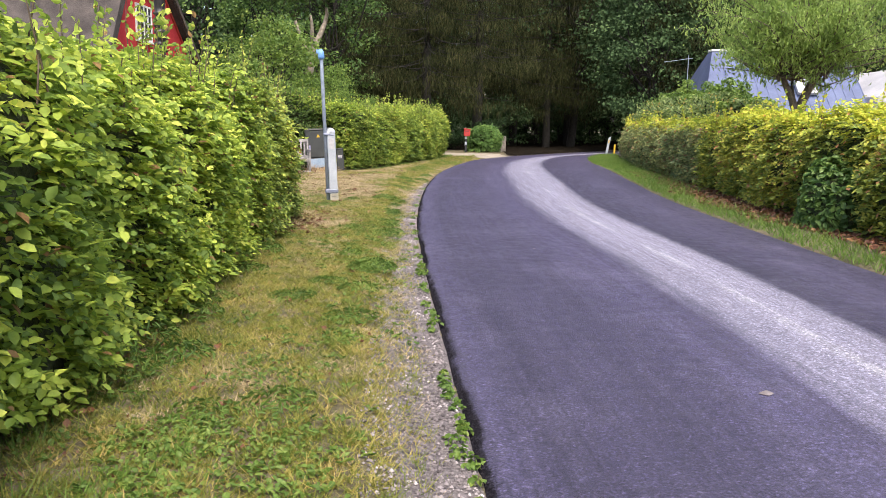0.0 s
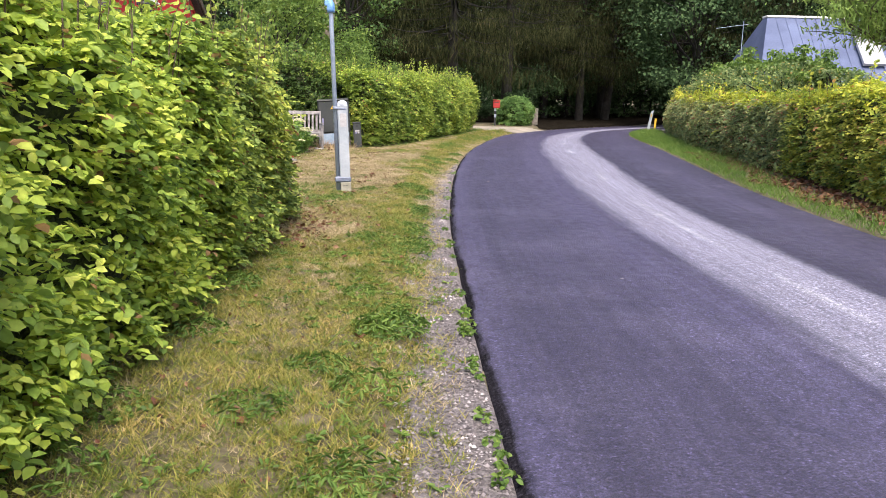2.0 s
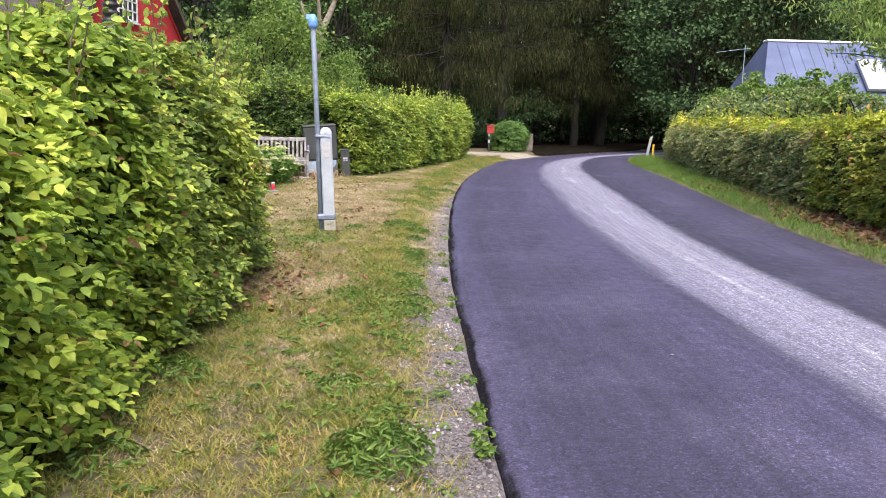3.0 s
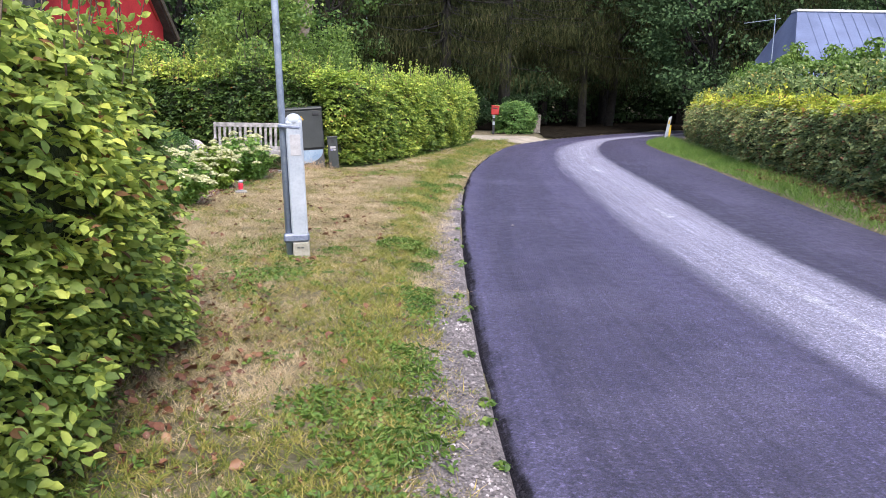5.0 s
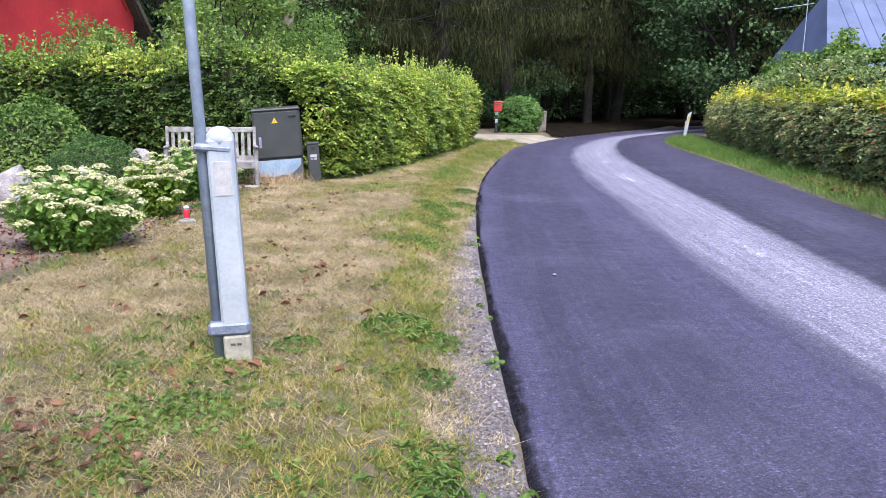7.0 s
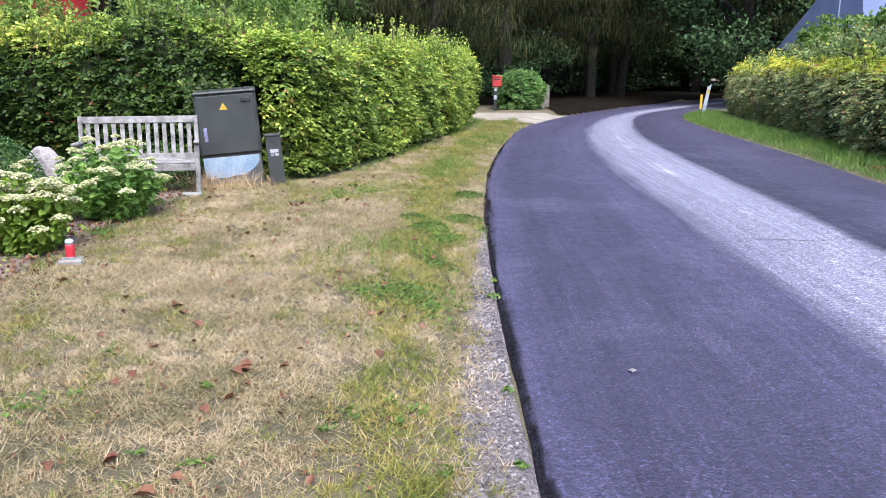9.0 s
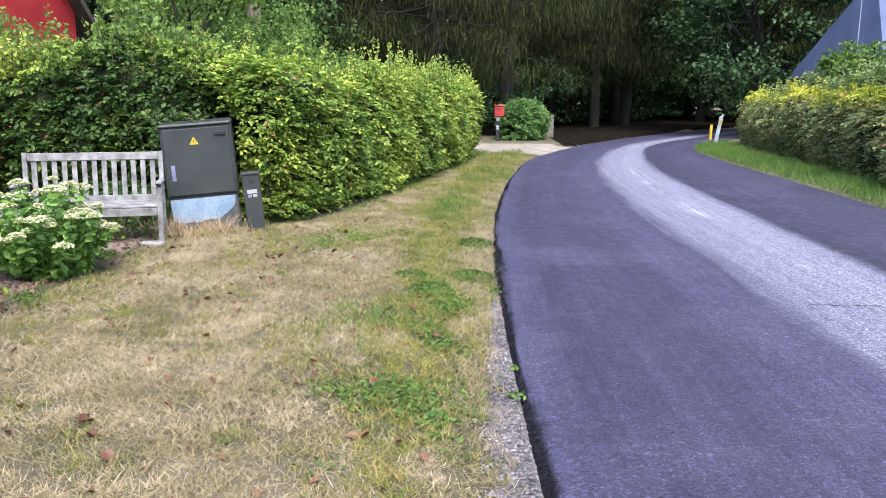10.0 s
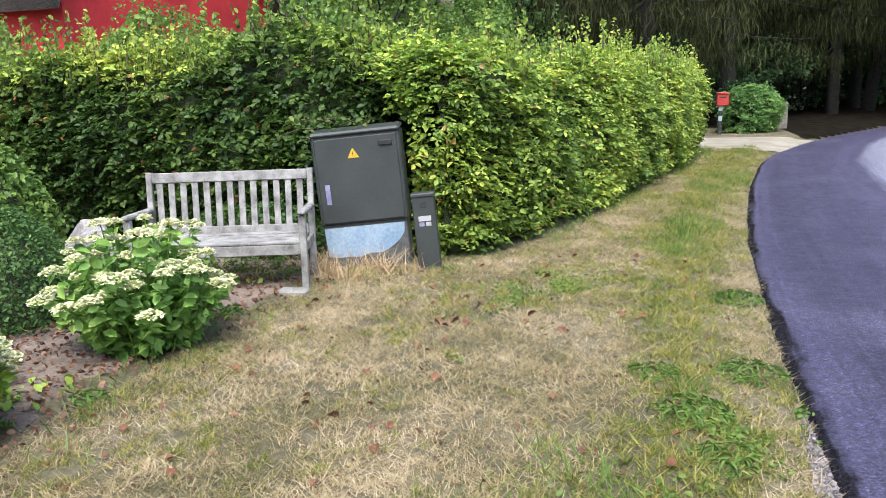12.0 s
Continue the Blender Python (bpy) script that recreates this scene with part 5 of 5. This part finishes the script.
def boulder(x, y, size, seed, label, material=None, sink=0.1):
    g = np.random.default_rng(seed)
    ob = thing("boulder", (x, y, float(ground_z(x, y)) - sink), label, "boulder")
    bm = bmesh.new()
    bmesh.ops.create_icosphere(bm, subdivisions=4, radius=1)
    cuts = unit(g.normal(size=(11, 3)))
    for v in bm.verts:
        q = np.array(v.co)
        for c in cuts:
            e = float(q @ c) - 0.72
            if e > 0:
                q = q - c * e * 0.9
        q = q * (1 + 0.03 * float(wav(q[None], 9.0, seed)[0]))
        v.co = Vector(q * np.array(size))
        v.co.z += size[2] * 0.8
    part("stone", bm, material or M["boulder"], ob)
    return ob


boulder(-6.25, 22.0, (0.33, 0.25, 0.40), 21, "broad rough grey granite boulder")
boulder(-6.5, 19.0, (0.34, 0.26, 0.42), 22, "grey granite boulder among the flowers")
boulder(-6.0, 19.6, (0.12, 0.12, 0.42), 23, "small reddish stone standing in the bed", M["stone_pale"])

ft = thing("paving_stone", (-4.62, 22.22, float(ground_z(-4.62, 22.22))), "pale stone block under a bench leg", "paving stone", turn=8)
part("slab", box((0.24, 0.13, 0.06), (0, 0, 0.01), 0.015), M["stone_pale"], ft)
# grave candle on a flat stone
sl = thing("paving_stone", (-4.45, 18.92, float(ground_z(-4.45, 18.92))), "small pale flat stone at the bed's edge", "paving stone", turn=20)
part("slab", box((0.18, 0.14, 0.06), (0, 0, 0.012), 0.012), M["stone_pale"], sl)
cd = thing("lantern_candle", (-4.45, 18.92, float(ground_z(-4.45, 18.92)) + 0.045), "red plastic candle lantern with white lid", "candle")
cd.scale = (0.72, 0.72, 0.75)
part("cup", lathe([(0.040, 0.0), (0.048, 0.02), (0.05, 0.14), (0.044, 0.155)], 18), M["red_plastic"], cd, "red plastic cup")
part("lid", lathe([(0.046, 0.155), (0.047, 0.185), (0.03, 0.205)], 18), M["plastic_white"], cd, "white lid")
part("base", lathe([(0.047, 0.0), (0.047, 0.018)], 18), M["plastic_white"], cd)

# ---- grass, weeds, gravel and fallen leaves ----


def scatter(n, x0, x1, y0, y1, keep):
    q = np.stack([rng.uniform(x0, x1, n), rng.uniform(y0, y1, n)], 1)
    q = q[keep(q[:, 0], q[:, 1])]
    return np.column_stack([q, ground_z(q[:, 0], q[:, 1])])


def hedge_foot(y):
    return np.interp(y, [2, 4.5, 7, 10, 12, 13.2, 13.8, 14.6, 16, 22, 23, 24, 26, 30, 35], [-1.9, -2.1, -2.6, -2.8, -3.0, -3.5, -4.4, -5.3, -4.75, -4.65, -4.8, -3.3, -2.7, -2.0, -1.1])


def gravel_width(y):
    return np.interp(y, [4, 10, 13, 16, 18, 20, 22], [0.42, 0.36, 0.32, 0.27, 0.20, 0.10, 0.03])


def verge(x, y):
    return (x > hedge_foot(y)) & (x < left_edge(y) - gravel_width(y) * np.clip(rng.uniform(0.3, 1.15, len(x)) + 0.3 * wav(np.column_stack([x, y, 0 * x]), 4.0, 69) * (y > 7), 0.1, 1.3))


def lush(x, y):
    """How green the lawn is: along the road and near the first hedge greener, elsewhere straw."""
    p = np.column_stack([x, y, 0 * x])
    d = left_edge(y) - x
    return np.interp(y, [3, 8, 12, 16, 24, 36], [0.95, 0.85, 0.58, 0.2, 0.28, 0.6]) + np.interp(y, [12, 17], [0.55, 1.0]) * np.exp(-((d - 0.62) / 0.30) ** 2) * np.clip((y - 8) / 4, 0, 1) + 0.34 * wav(p, 1.6, 61) + 0.26 * wav(p, 5.0, 62) + 0.26 * wav(p, 13.0, 60)


def bare(x, y):
    p = np.column_stack([x, y, 0 * x])
    return 0.8 * wav(p, 2.6, 63) + 0.6 * wav(p, 7.0, 64) + 0.7 * wav(p, 19.0, 59)


def tufts(centres, blades_each, spread_, sizes):
    """Blades grouped in tufts: their feet, and a height for each."""
    k = rng.integers(0, len(centres), len(centres) * blades_each)
    q_ = centres[k] + np.column_stack([rng.normal(size=len(k)) * spread_, rng.normal(size=len(k)) * spread_, np.zeros(len(k))])
    q_[:, 2] = ground_z(q_[:, 0], q_[:, 1])
    return q_, sizes[k]


q = scatter(175000, -5.6, 0.4, 1.2, 37, lambda x, y: verge(x, y) & (bare(x, y) < rng.uniform(0.7, 2.6, len(x))) & (rng.uniform(0, 1, len(x)) < np.interp(y, [4, 16, 24, 37], [1, 1, 0.7, 0.4])))
green = lush(q[:, 0], q[:, 1]) > rng.uniform(0.15, 1.0, len(q))
tall = rng.uniform(0.45, 1.0, len(q)) ** 1.5 * 1.7
f, hs = tufts(q[green], 9, 0.016, tall[green])
tagged(new("lawn_grass", blades("lawn_grass", f, 0.032 * hs, 0.0038, M["grass_green"], 1.0)), "short green and yellowing verge grass", "grass", kind="stuff")
f, hs = tufts(q[~green], 13, 0.022, tall[~green])
tagged(new("dry_grass", blades("dry_grass", f, 0.024 * hs, 0.0029, M["grass_dry"], 1.3)), "short dry straw-coloured grass", "grass", kind="stuff")
# clover and small broad leaves low in the grass
q = scatter(150000, -3.4, -0.3, 1.5, 24, lambda x, y: verge(x, y) & (wav(np.column_stack([x, y, 0 * x]), 3.0, 67) + 0.7 * wav(np.column_stack([x, y, 0 * x]), 8.0, 68) > rng.uniform(0.35, 1.1, len(x))) & (lush(x, y) > rng.uniform(0.25, 1.0, len(x))))
tagged(new("clover", leaves("clover", q + np.array((0, 0, 0.022)), np.tile((0, 0, 1.0), (len(q), 1)), 0.030, M["weed_leaf"], aspect=0.65, spread=0.5)), "low clover and small weeds in the verge", "weeds", kind="stuff")
# small broad-leaved rosettes sprinkled through the near verge
q = scatter(3400, -3.3, -0.4, 1.6, 16.5, lambda x, y: verge(x, y) & (wav(np.column_stack([x, y, 0 * x]), 2.2, 91) + 0.6 * wav(np.column_stack([x, y, 0 * x]), 7.0, 92) > rng.uniform(-0.3, 0.9, len(x))) & (rng.uniform(0, 1, len(x)) < np.interp(y, [2, 9, 13, 16], [1.0, 0.8, 0.45, 0.2])))
k = np.repeat(np.arange(len(q)), 9)
a = rng.uniform(0, 6.3, len(k))
far_ = rng.uniform(0.01, 0.045, len(k))
way = np.column_stack([np.cos(a), np.sin(a), np.full(len(k), 0.25)])
tagged(new("rosette_weeds", leaves("rosette_weeds", q[k] + way * far_[:, None] + np.array((0, 0, 0.02)), np.column_stack([np.cos(a) * -0.3, np.sin(a) * -0.3, np.ones(len(k))]), 0.036, M["weed_leaf"], aspect=0.38, spread=0.35, axes=way, droop=0.0)), "small green rosettes scattered in the verge", "weeds", kind="stuff")
# dry crumpled leaves and bits low in the near grass
q = scatter(3600, -3.3, -0.5, 1.6, 17, lambda x, y: verge(x, y) & (wav(np.column_stack([x, y, 0 * x]), 3.0, 93) > rng.uniform(-0.5, 1.0, len(x))))
tagged(new("leaf_crumbs", leaves("leaf_crumbs", q + np.array((0, 0, 0.022)), np.tile((0, 0, 1.0), (len(q), 1)), 0.026, M["dead_leaf"], aspect=0.6, spread=0.7, corners=2)), "brown crumbs of dead leaves in the near grass", "leaf litter", kind="stuff")
# longer tufts here and there, and along the hedges' feet
q = scatter(240000, -5.6, 0.4, 1.5, 37, lambda x, y: (x > hedge_foot(y) - 0.25) & (x < left_edge(y) - gravel_width(y)) & ((np.exp(-((x - hedge_foot(y)) / 0.22) ** 2) * 0.6 + 0.55 * (wav(np.column_stack([x, y, 0 * x]), 3.3, 65) + 0.5 * wav(np.column_stack([x, y, 0 * x]), 9.0, 66) > 0.85)) > rng.uniform(0, 1, len(x))) & (lush(x, y) > rng.uniform(0.1, 0.75, len(x))))
tagged(new("long_grass", blades("long_grass", q, 0.10, 0.0042, M["grass_verge"], 0.75)), "longer green grass tufts by the hedges", "grass", kind="stuff")
q = scatter(90000, 4.2, 7.6, 5, 42, lambda x, y: (x > right_edge(y) + 0.03) & (x < right_edge(y) + 0.35 + (0.75 - 0.45 * (y < 18)) * rng.uniform(0, 1, len(x)) ** 2 + np.clip((y - 20) / 20, 0, 0.5)))
tagged(new("roadside_grass", blades("roadside_grass", q, 0.09 + 0.09 * np.clip((q[:, 0] - right_edge(q[:, 1])) / 0.7, 0, 1), 0.007, M["grass_verge"], 0.7)), "longer green grass at the far roadside", "grass", kind="stuff")

# crushed stone
n = 20000
py = rng.uniform(0, 1, n) ** 1.2 * 18.5 + 2.2
px = left_edge(py) + 0.015 - rng.uniform(0, 1, n) ** 1.4 * gravel_width(py) * 1.35
ps = 0.004 + 0.009 * rng.uniform(0, 1, n) ** 2.2
c = np.column_stack([px, py, ground_z(px, py) + 0.006 + ps * 0.4])
octa = np.array([(1, 0, 0), (0, 1, 0), (-1, 0, 0), (0, -1, 0), (0, 0, 0.8), (0, 0, -0.8)])
ang = rng.uniform(0, 6.3, n)
rot = np.stack([np.stack([np.cos(ang), -np.sin(ang), 0 * ang], 1), np.stack([np.sin(ang), np.cos(ang), 0 * ang], 1), np.stack([0 * ang, 0 * ang, 1 + 0 * ang], 1)], 1)
v = np.einsum("nij,kj->nki", rot, octa) * ps[:, None, None] * rng.uniform(0.6, 1.4, (n, 6, 1)) + c[:, None]
of = np.array([(0, 1, 4), (1, 2, 4), (2, 3, 4), (3, 0, 4), (1, 0, 5), (2, 1, 5), (3, 2, 5), (0, 3, 5)])
tagged(new("gravel", mesh_of("gravel", v.reshape(-1, 3), (np.arange(n)[:, None, None] * 6 + of).reshape(-1, 3), M["gravel_stone"])), "loose grey crushed stone along the asphalt", "gravel", kind="stuff")


def weed(x, y, r, h, count, leaf, seed, label, aspect=0.25):
    """A rosette of upright and spreading leaves."""
    ob = thing("weed_plant", (x, y, float(ground_z(x, y))), label, "weed", "weeds of the verge")
    g = np.random.default_rng(seed)
    a, q_ = g.uniform(0, 6.3, count), np.sqrt(g.uniform(0, 1, count))
    pos = np.stack([np.cos(a) * q_ * r, np.sin(a) * q_ * r, h * (1 - 0.7 * q_ ** 2) * g.uniform(0.25, 1, count) + 0.012], 1)
    nrm = np.stack([np.cos(a) * 0.5, np.sin(a) * 0.5, np.full(count, 0.9)], 1)
    part("leaves", leaves("leaves", pos, nrm, leaf, M["weed_leaf"], aspect=aspect, spread=0.45, droop=-0.1), None, ob, kind="stuff")
    return ob


for i, (x, y, r, h, count, leaf) in enumerate([(-0.95, 7.6, 0.25, 0.16, 330, 0.075), (-1.28, 8.47, 0.14, 0.09, 110, 0.06), (-1.15, 10.4, 0.22, 0.08, 150, 0.06), (-1.19, 11.3, 0.2, 0.08, 120, 0.06), (-1.63, 15.0, 0.24, 0.12, 200, 0.065), (-1.4, 14.85, 0.2, 0.1, 130, 0.06), (-2.22, 8.49, 0.2, 0.16, 110, 0.09), (-2.4, 7.9, 0.2, 0.16, 100, 0.1), (-0.92, 6.6, 0.2, 0.07, 120, 0.06), (-1.24, 6.85, 0.18, 0.07, 100, 0.06), (-2.1, 7.4, 0.18, 0.1, 70, 0.08), (-1.31, 12.9, 0.18, 0.08, 110, 0.06), (-1.26, 11.6, 0.24, 0.09, 140, 0.06), (-1.12, 10.85, 0.2, 0.07, 110, 0.06), (-1.37, 14.2, 0.15, 0.07, 80, 0.055), (-1.33, 13.2, 0.2, 0.08, 110, 0.06), (-2.18, 14.55, 0.14, 0.09, 70, 0.06), (-1.7, 20.5, 0.2, 0.09, 130, 0.06), (-1.35, 21.3, 0.2, 0.08, 120, 0.06), (-1.57, 20.1, 0.16, 0.07, 90, 0.06), (-1.87, 21.0, 0.14, 0.06, 70, 0.055), (-0.87, 5.7, 0.22, 0.08, 130, 0.06), (-1.44, 6.3, 0.2, 0.08, 100, 0.06), (-0.95, 3.8, 0.2, 0.08, 110, 0.06), (-1.27, 3.6, 0.2, 0.08, 110, 0.06), (-1.3, 22.9, 0.2, 0.1, 110, 0.07), (-2.6, 9.6, 0.16, 0.12, 70, 0.08), (-1.75, 4.6, 0.22, 0.14, 110, 0.09), (-2.0, 5.6, 0.2, 0.14, 90, 0.09), (-4.85, 19.5, 0.14, 0.1, 40, 0.08), (-5.15, 19.8, 0.16, 0.12, 50, 0.09), (-4.7, 20.0, 0.1, 0.08, 30, 0.07), (-4.95, 19.1, 0.14, 0.1, 40, 0.08), (-5.4, 18.0, 0.2, 0.14, 60, 0.09), (-4.8, 21.6, 0.12, 0.1, 40, 0.08), (-5.2, 21.75, 0.14, 0.1, 40, 0.08), (-1.95, 4.1, 0.26, 0.34, 130, 0.12), (-2.1, 4.9, 0.24, 0.3, 110, 0.11), (-2.35, 5.9, 0.24, 0.28, 100, 0.1), (-2.55, 6.6, 0.2, 0.2, 80, 0.09), (-2.75, 9.0, 0.2, 0.2, 80, 0.09), (-2.85, 10.4, 0.2, 0.18, 80, 0.09), (-3.0, 11.6, 0.2, 0.16, 70, 0.09), (-5.3, 22.6, 0.2, 0.2, 90, 0.09), (-5.8, 22.7, 0.22, 0.22, 90, 0.09), (-5.0, 22.75, 0.2, 0.16, 80, 0.08), (-5.5, 23.2, 0.3, 0.22, 110, 0.09), (-6.1, 23.0, 0.3, 0.25, 110, 0.09)]):
    weed(x, y, r, h * 0.8, int(count * 1.8), min(leaf * 0.7, 0.05), 70 + i, "green broad-leaved weed in the verge" if i % 2 == 0 else "low green weed among dry grass")
# small weeds along the asphalt's edge
y = 2.4
for i in range(95):
    y += rng.uniform(0.03, 0.16) if y < 9.5 else rng.uniform(0.15, 0.9)
    if y > 21 or rng.uniform() < 0.12:
        y += rng.uniform(0.1, 0.5)
        continue
    size = rng.uniform(0.4, 1.0)
    weed(float(left_edge(y)) - rng.uniform(0.02, 0.09), y, 0.06 * size, 0.05 * size, int(6 + 20 * size), 0.034, 200 + i, "small weed at the edge of the asphalt", 0.6)

# dry stalks beneath the cabinet and bench
for i, (x, y, nn) in enumerate([(-4.75, 22.95, 150), (-4.35, 23.25, 110), (-4.0, 23.05, 50), (-5.2, 22.55, 60), (-4.45, 22.75, 90)]):
    q = np.column_stack([x + rng.normal(size=nn) * 0.13, y + rng.normal(size=nn) * 0.07, np.full(nn, 0.0)])
    q[:, 2] = ground_z(q[:, 0], q[:, 1])
    tagged(new("dry_tangle", blades("dry_tangle", q, 0.2, 0.005, M["dead_stalk"], 0.9)), "tangle of dry brown stalks by the cabinet", "dry plant", kind="stuff")

# fallen leaves
leaf_meshes = []
for i in range(4):
    leaf_meshes.append(leaves("fallen_leaf", np.zeros((1, 3)), np.array(((0, 0, 1.0),)), 0.075, M["dead_leaf"], aspect=0.75, spread=0.12, fold=0.25))
count = 0
while count < 280:
    y = rng.uniform(3.5, 24)
    x = rng.uniform(-4.6, -0.9)
    if x < hedge_foot(y) + 0.03 or x > left_edge(y) - 0.4 or (y < 10 and rng.uniform() < 0.6):
        continue
    ob = new("fallen_leaf", leaf_meshes[count % 4])
    ob.matrix_basis = pose(x, y, float(ground_z(x, y)) + 0.022, rng.normal() * 14, rng.normal() * 14, rng.uniform(0, 360)) @ Matrix.Scale(rng.uniform(0.4, 0.95), 4)
    tagged(ob, "brown curled fallen leaf on the grass", "fallen leaf", "fallen leaves on the verge")
    count += 1
q = scatter(9000, -7.0, -3.6, 14.6, 22.6, lambda x, y: BED(x - rng.uniform(0, 0.35, len(x)), y) & (x > -6.4))
tagged(new("leaf_litter", leaves("leaf_litter", q + np.array((0, 0, 0.03)), np.tile((0, 0, 1.0), (len(q), 1)), 0.032, M["dead_leaf"], aspect=0.7, spread=0.6)), "brown leaf litter on the flower bed", "leaf litter", kind="stuff")
q = scatter(2200, -7.0, -4.3, 14.8, 22.4, lambda x, y: BED(x - rng.uniform(0, 0.2, len(x)), y) & (x > -6.2) & (wav(np.column_stack([x, y, 0 * x]), 3.0, 90) > 0.1))
tagged(new("yellow_leaves", leaves("yellow_leaves", q + np.array((0, 0, 0.05)), np.tile((0, 0, 1.0), (len(q), 1)), 0.05, M["sedum_leaf_lime"], aspect=0.6, spread=0.7)), "yellowing low leaves on the flower bed", "weeds", kind="stuff")
q = scatter(7500, 4.4, 6.4, 6, 26, lambda x, y: (x > right_edge(y) + 0.40 + 0.25 * wav(np.column_stack([x, y, 0 * x]), 1.6, 71)) & (x < right_edge(y) + 1.4))
tagged(new("leaf_litter", leaves("leaf_litter", q + np.array((0, 0, 0.05)), np.tile((0, 0, 1.0), (len(q), 1)), 0.075, M["dead_leaf"], aspect=0.7, spread=0.5)), "brown leaf litter at the hedge foot", "leaf litter", kind="stuff")
q = scatter(3200, -4.0, -1.5, 2, 13.6, lambda x, y: np.abs(x - hedge_foot(y) - np.where(y > 10, 0.3, 0)) < np.where(y > 10, 0.65, 0.22))
tagged(new("leaf_litter", leaves("leaf_litter", q + np.array((0, 0, 0.02)), np.tile((0, 0, 1.0), (len(q), 1)), 0.05, M["dead_leaf"], aspect=0.7, spread=0.5)), "brown leaf litter under the beech hedge", "leaf litter", kind="stuff")
q = scatter(2600, -4.6, -0.8, 10, 24, lambda x, y: (x > hedge_foot(y)) & (x < left_edge(y) - 0.3))
tagged(new("leaf_crumbs", leaves("leaf_crumbs", q + np.array((0, 0, 0.018)), np.tile((0, 0, 1.0), (len(q), 1)), 0.022, M["dead_leaf"], aspect=0.7, spread=0.6, corners=2)), "small brown crumbs of dead leaves in the lawn", "leaf litter", kind="stuff")
# pebbles and a leaf on the road
for x, y, s_ in [(-0.41, 16.98, 0.03), (1.72, 4.4, 0.05), (1.2, 17.5, 0.02), (0.8, 9.6, 0.018), (1.55, 19.2, 0.03)]:
    ob = new("pebble", mesh_of("pebble", octa * s_ * np.array((1, 0.8, 0.5)) , of, M["gravel_stone"], False))
    ob.matrix_basis = pose(x, y, 0.012, 0, 0, rng.uniform(0, 360))
    tagged(ob, "small pale stone lying on the asphalt", "pebble", "pebbles on the road")
# a crack across the pale lane
cr = [(1.30 + i * 0.09, 20.39 + 0.03 * math.sin(i * 1.7) - 0.005 * i) for i in range(10)]
cv = [(x, y + sd * (0.006 + 0.003 * math.sin(x * 31)), 0.0155) for x, y in cr for sd in (-1, 1)]
tagged(new("road_crack", mesh_of("road_crack", cv, [(2 * i, 2 * i + 2, 2 * i + 3, 2 * i + 1) for i in range(9)], M["black_paint"])), "thin dark crack across the pale lane", "road", kind="structure")
# dense shrubbery that closes the wood far back
q = np.column_stack([rng.uniform(-70, 80, 30000), rng.uniform(84, 92, 30000), rng.uniform(0, 1, 30000) ** 0.9 * 22])
tagged(new("far_woods", leaves("far_woods", q, np.tile((0, -0.6, 0.7), (30000, 1)), 1.3, M["forest_leaf"], spread=0.8, corners=2)), "dense dark woods in the distance", "woods", kind="stuff")
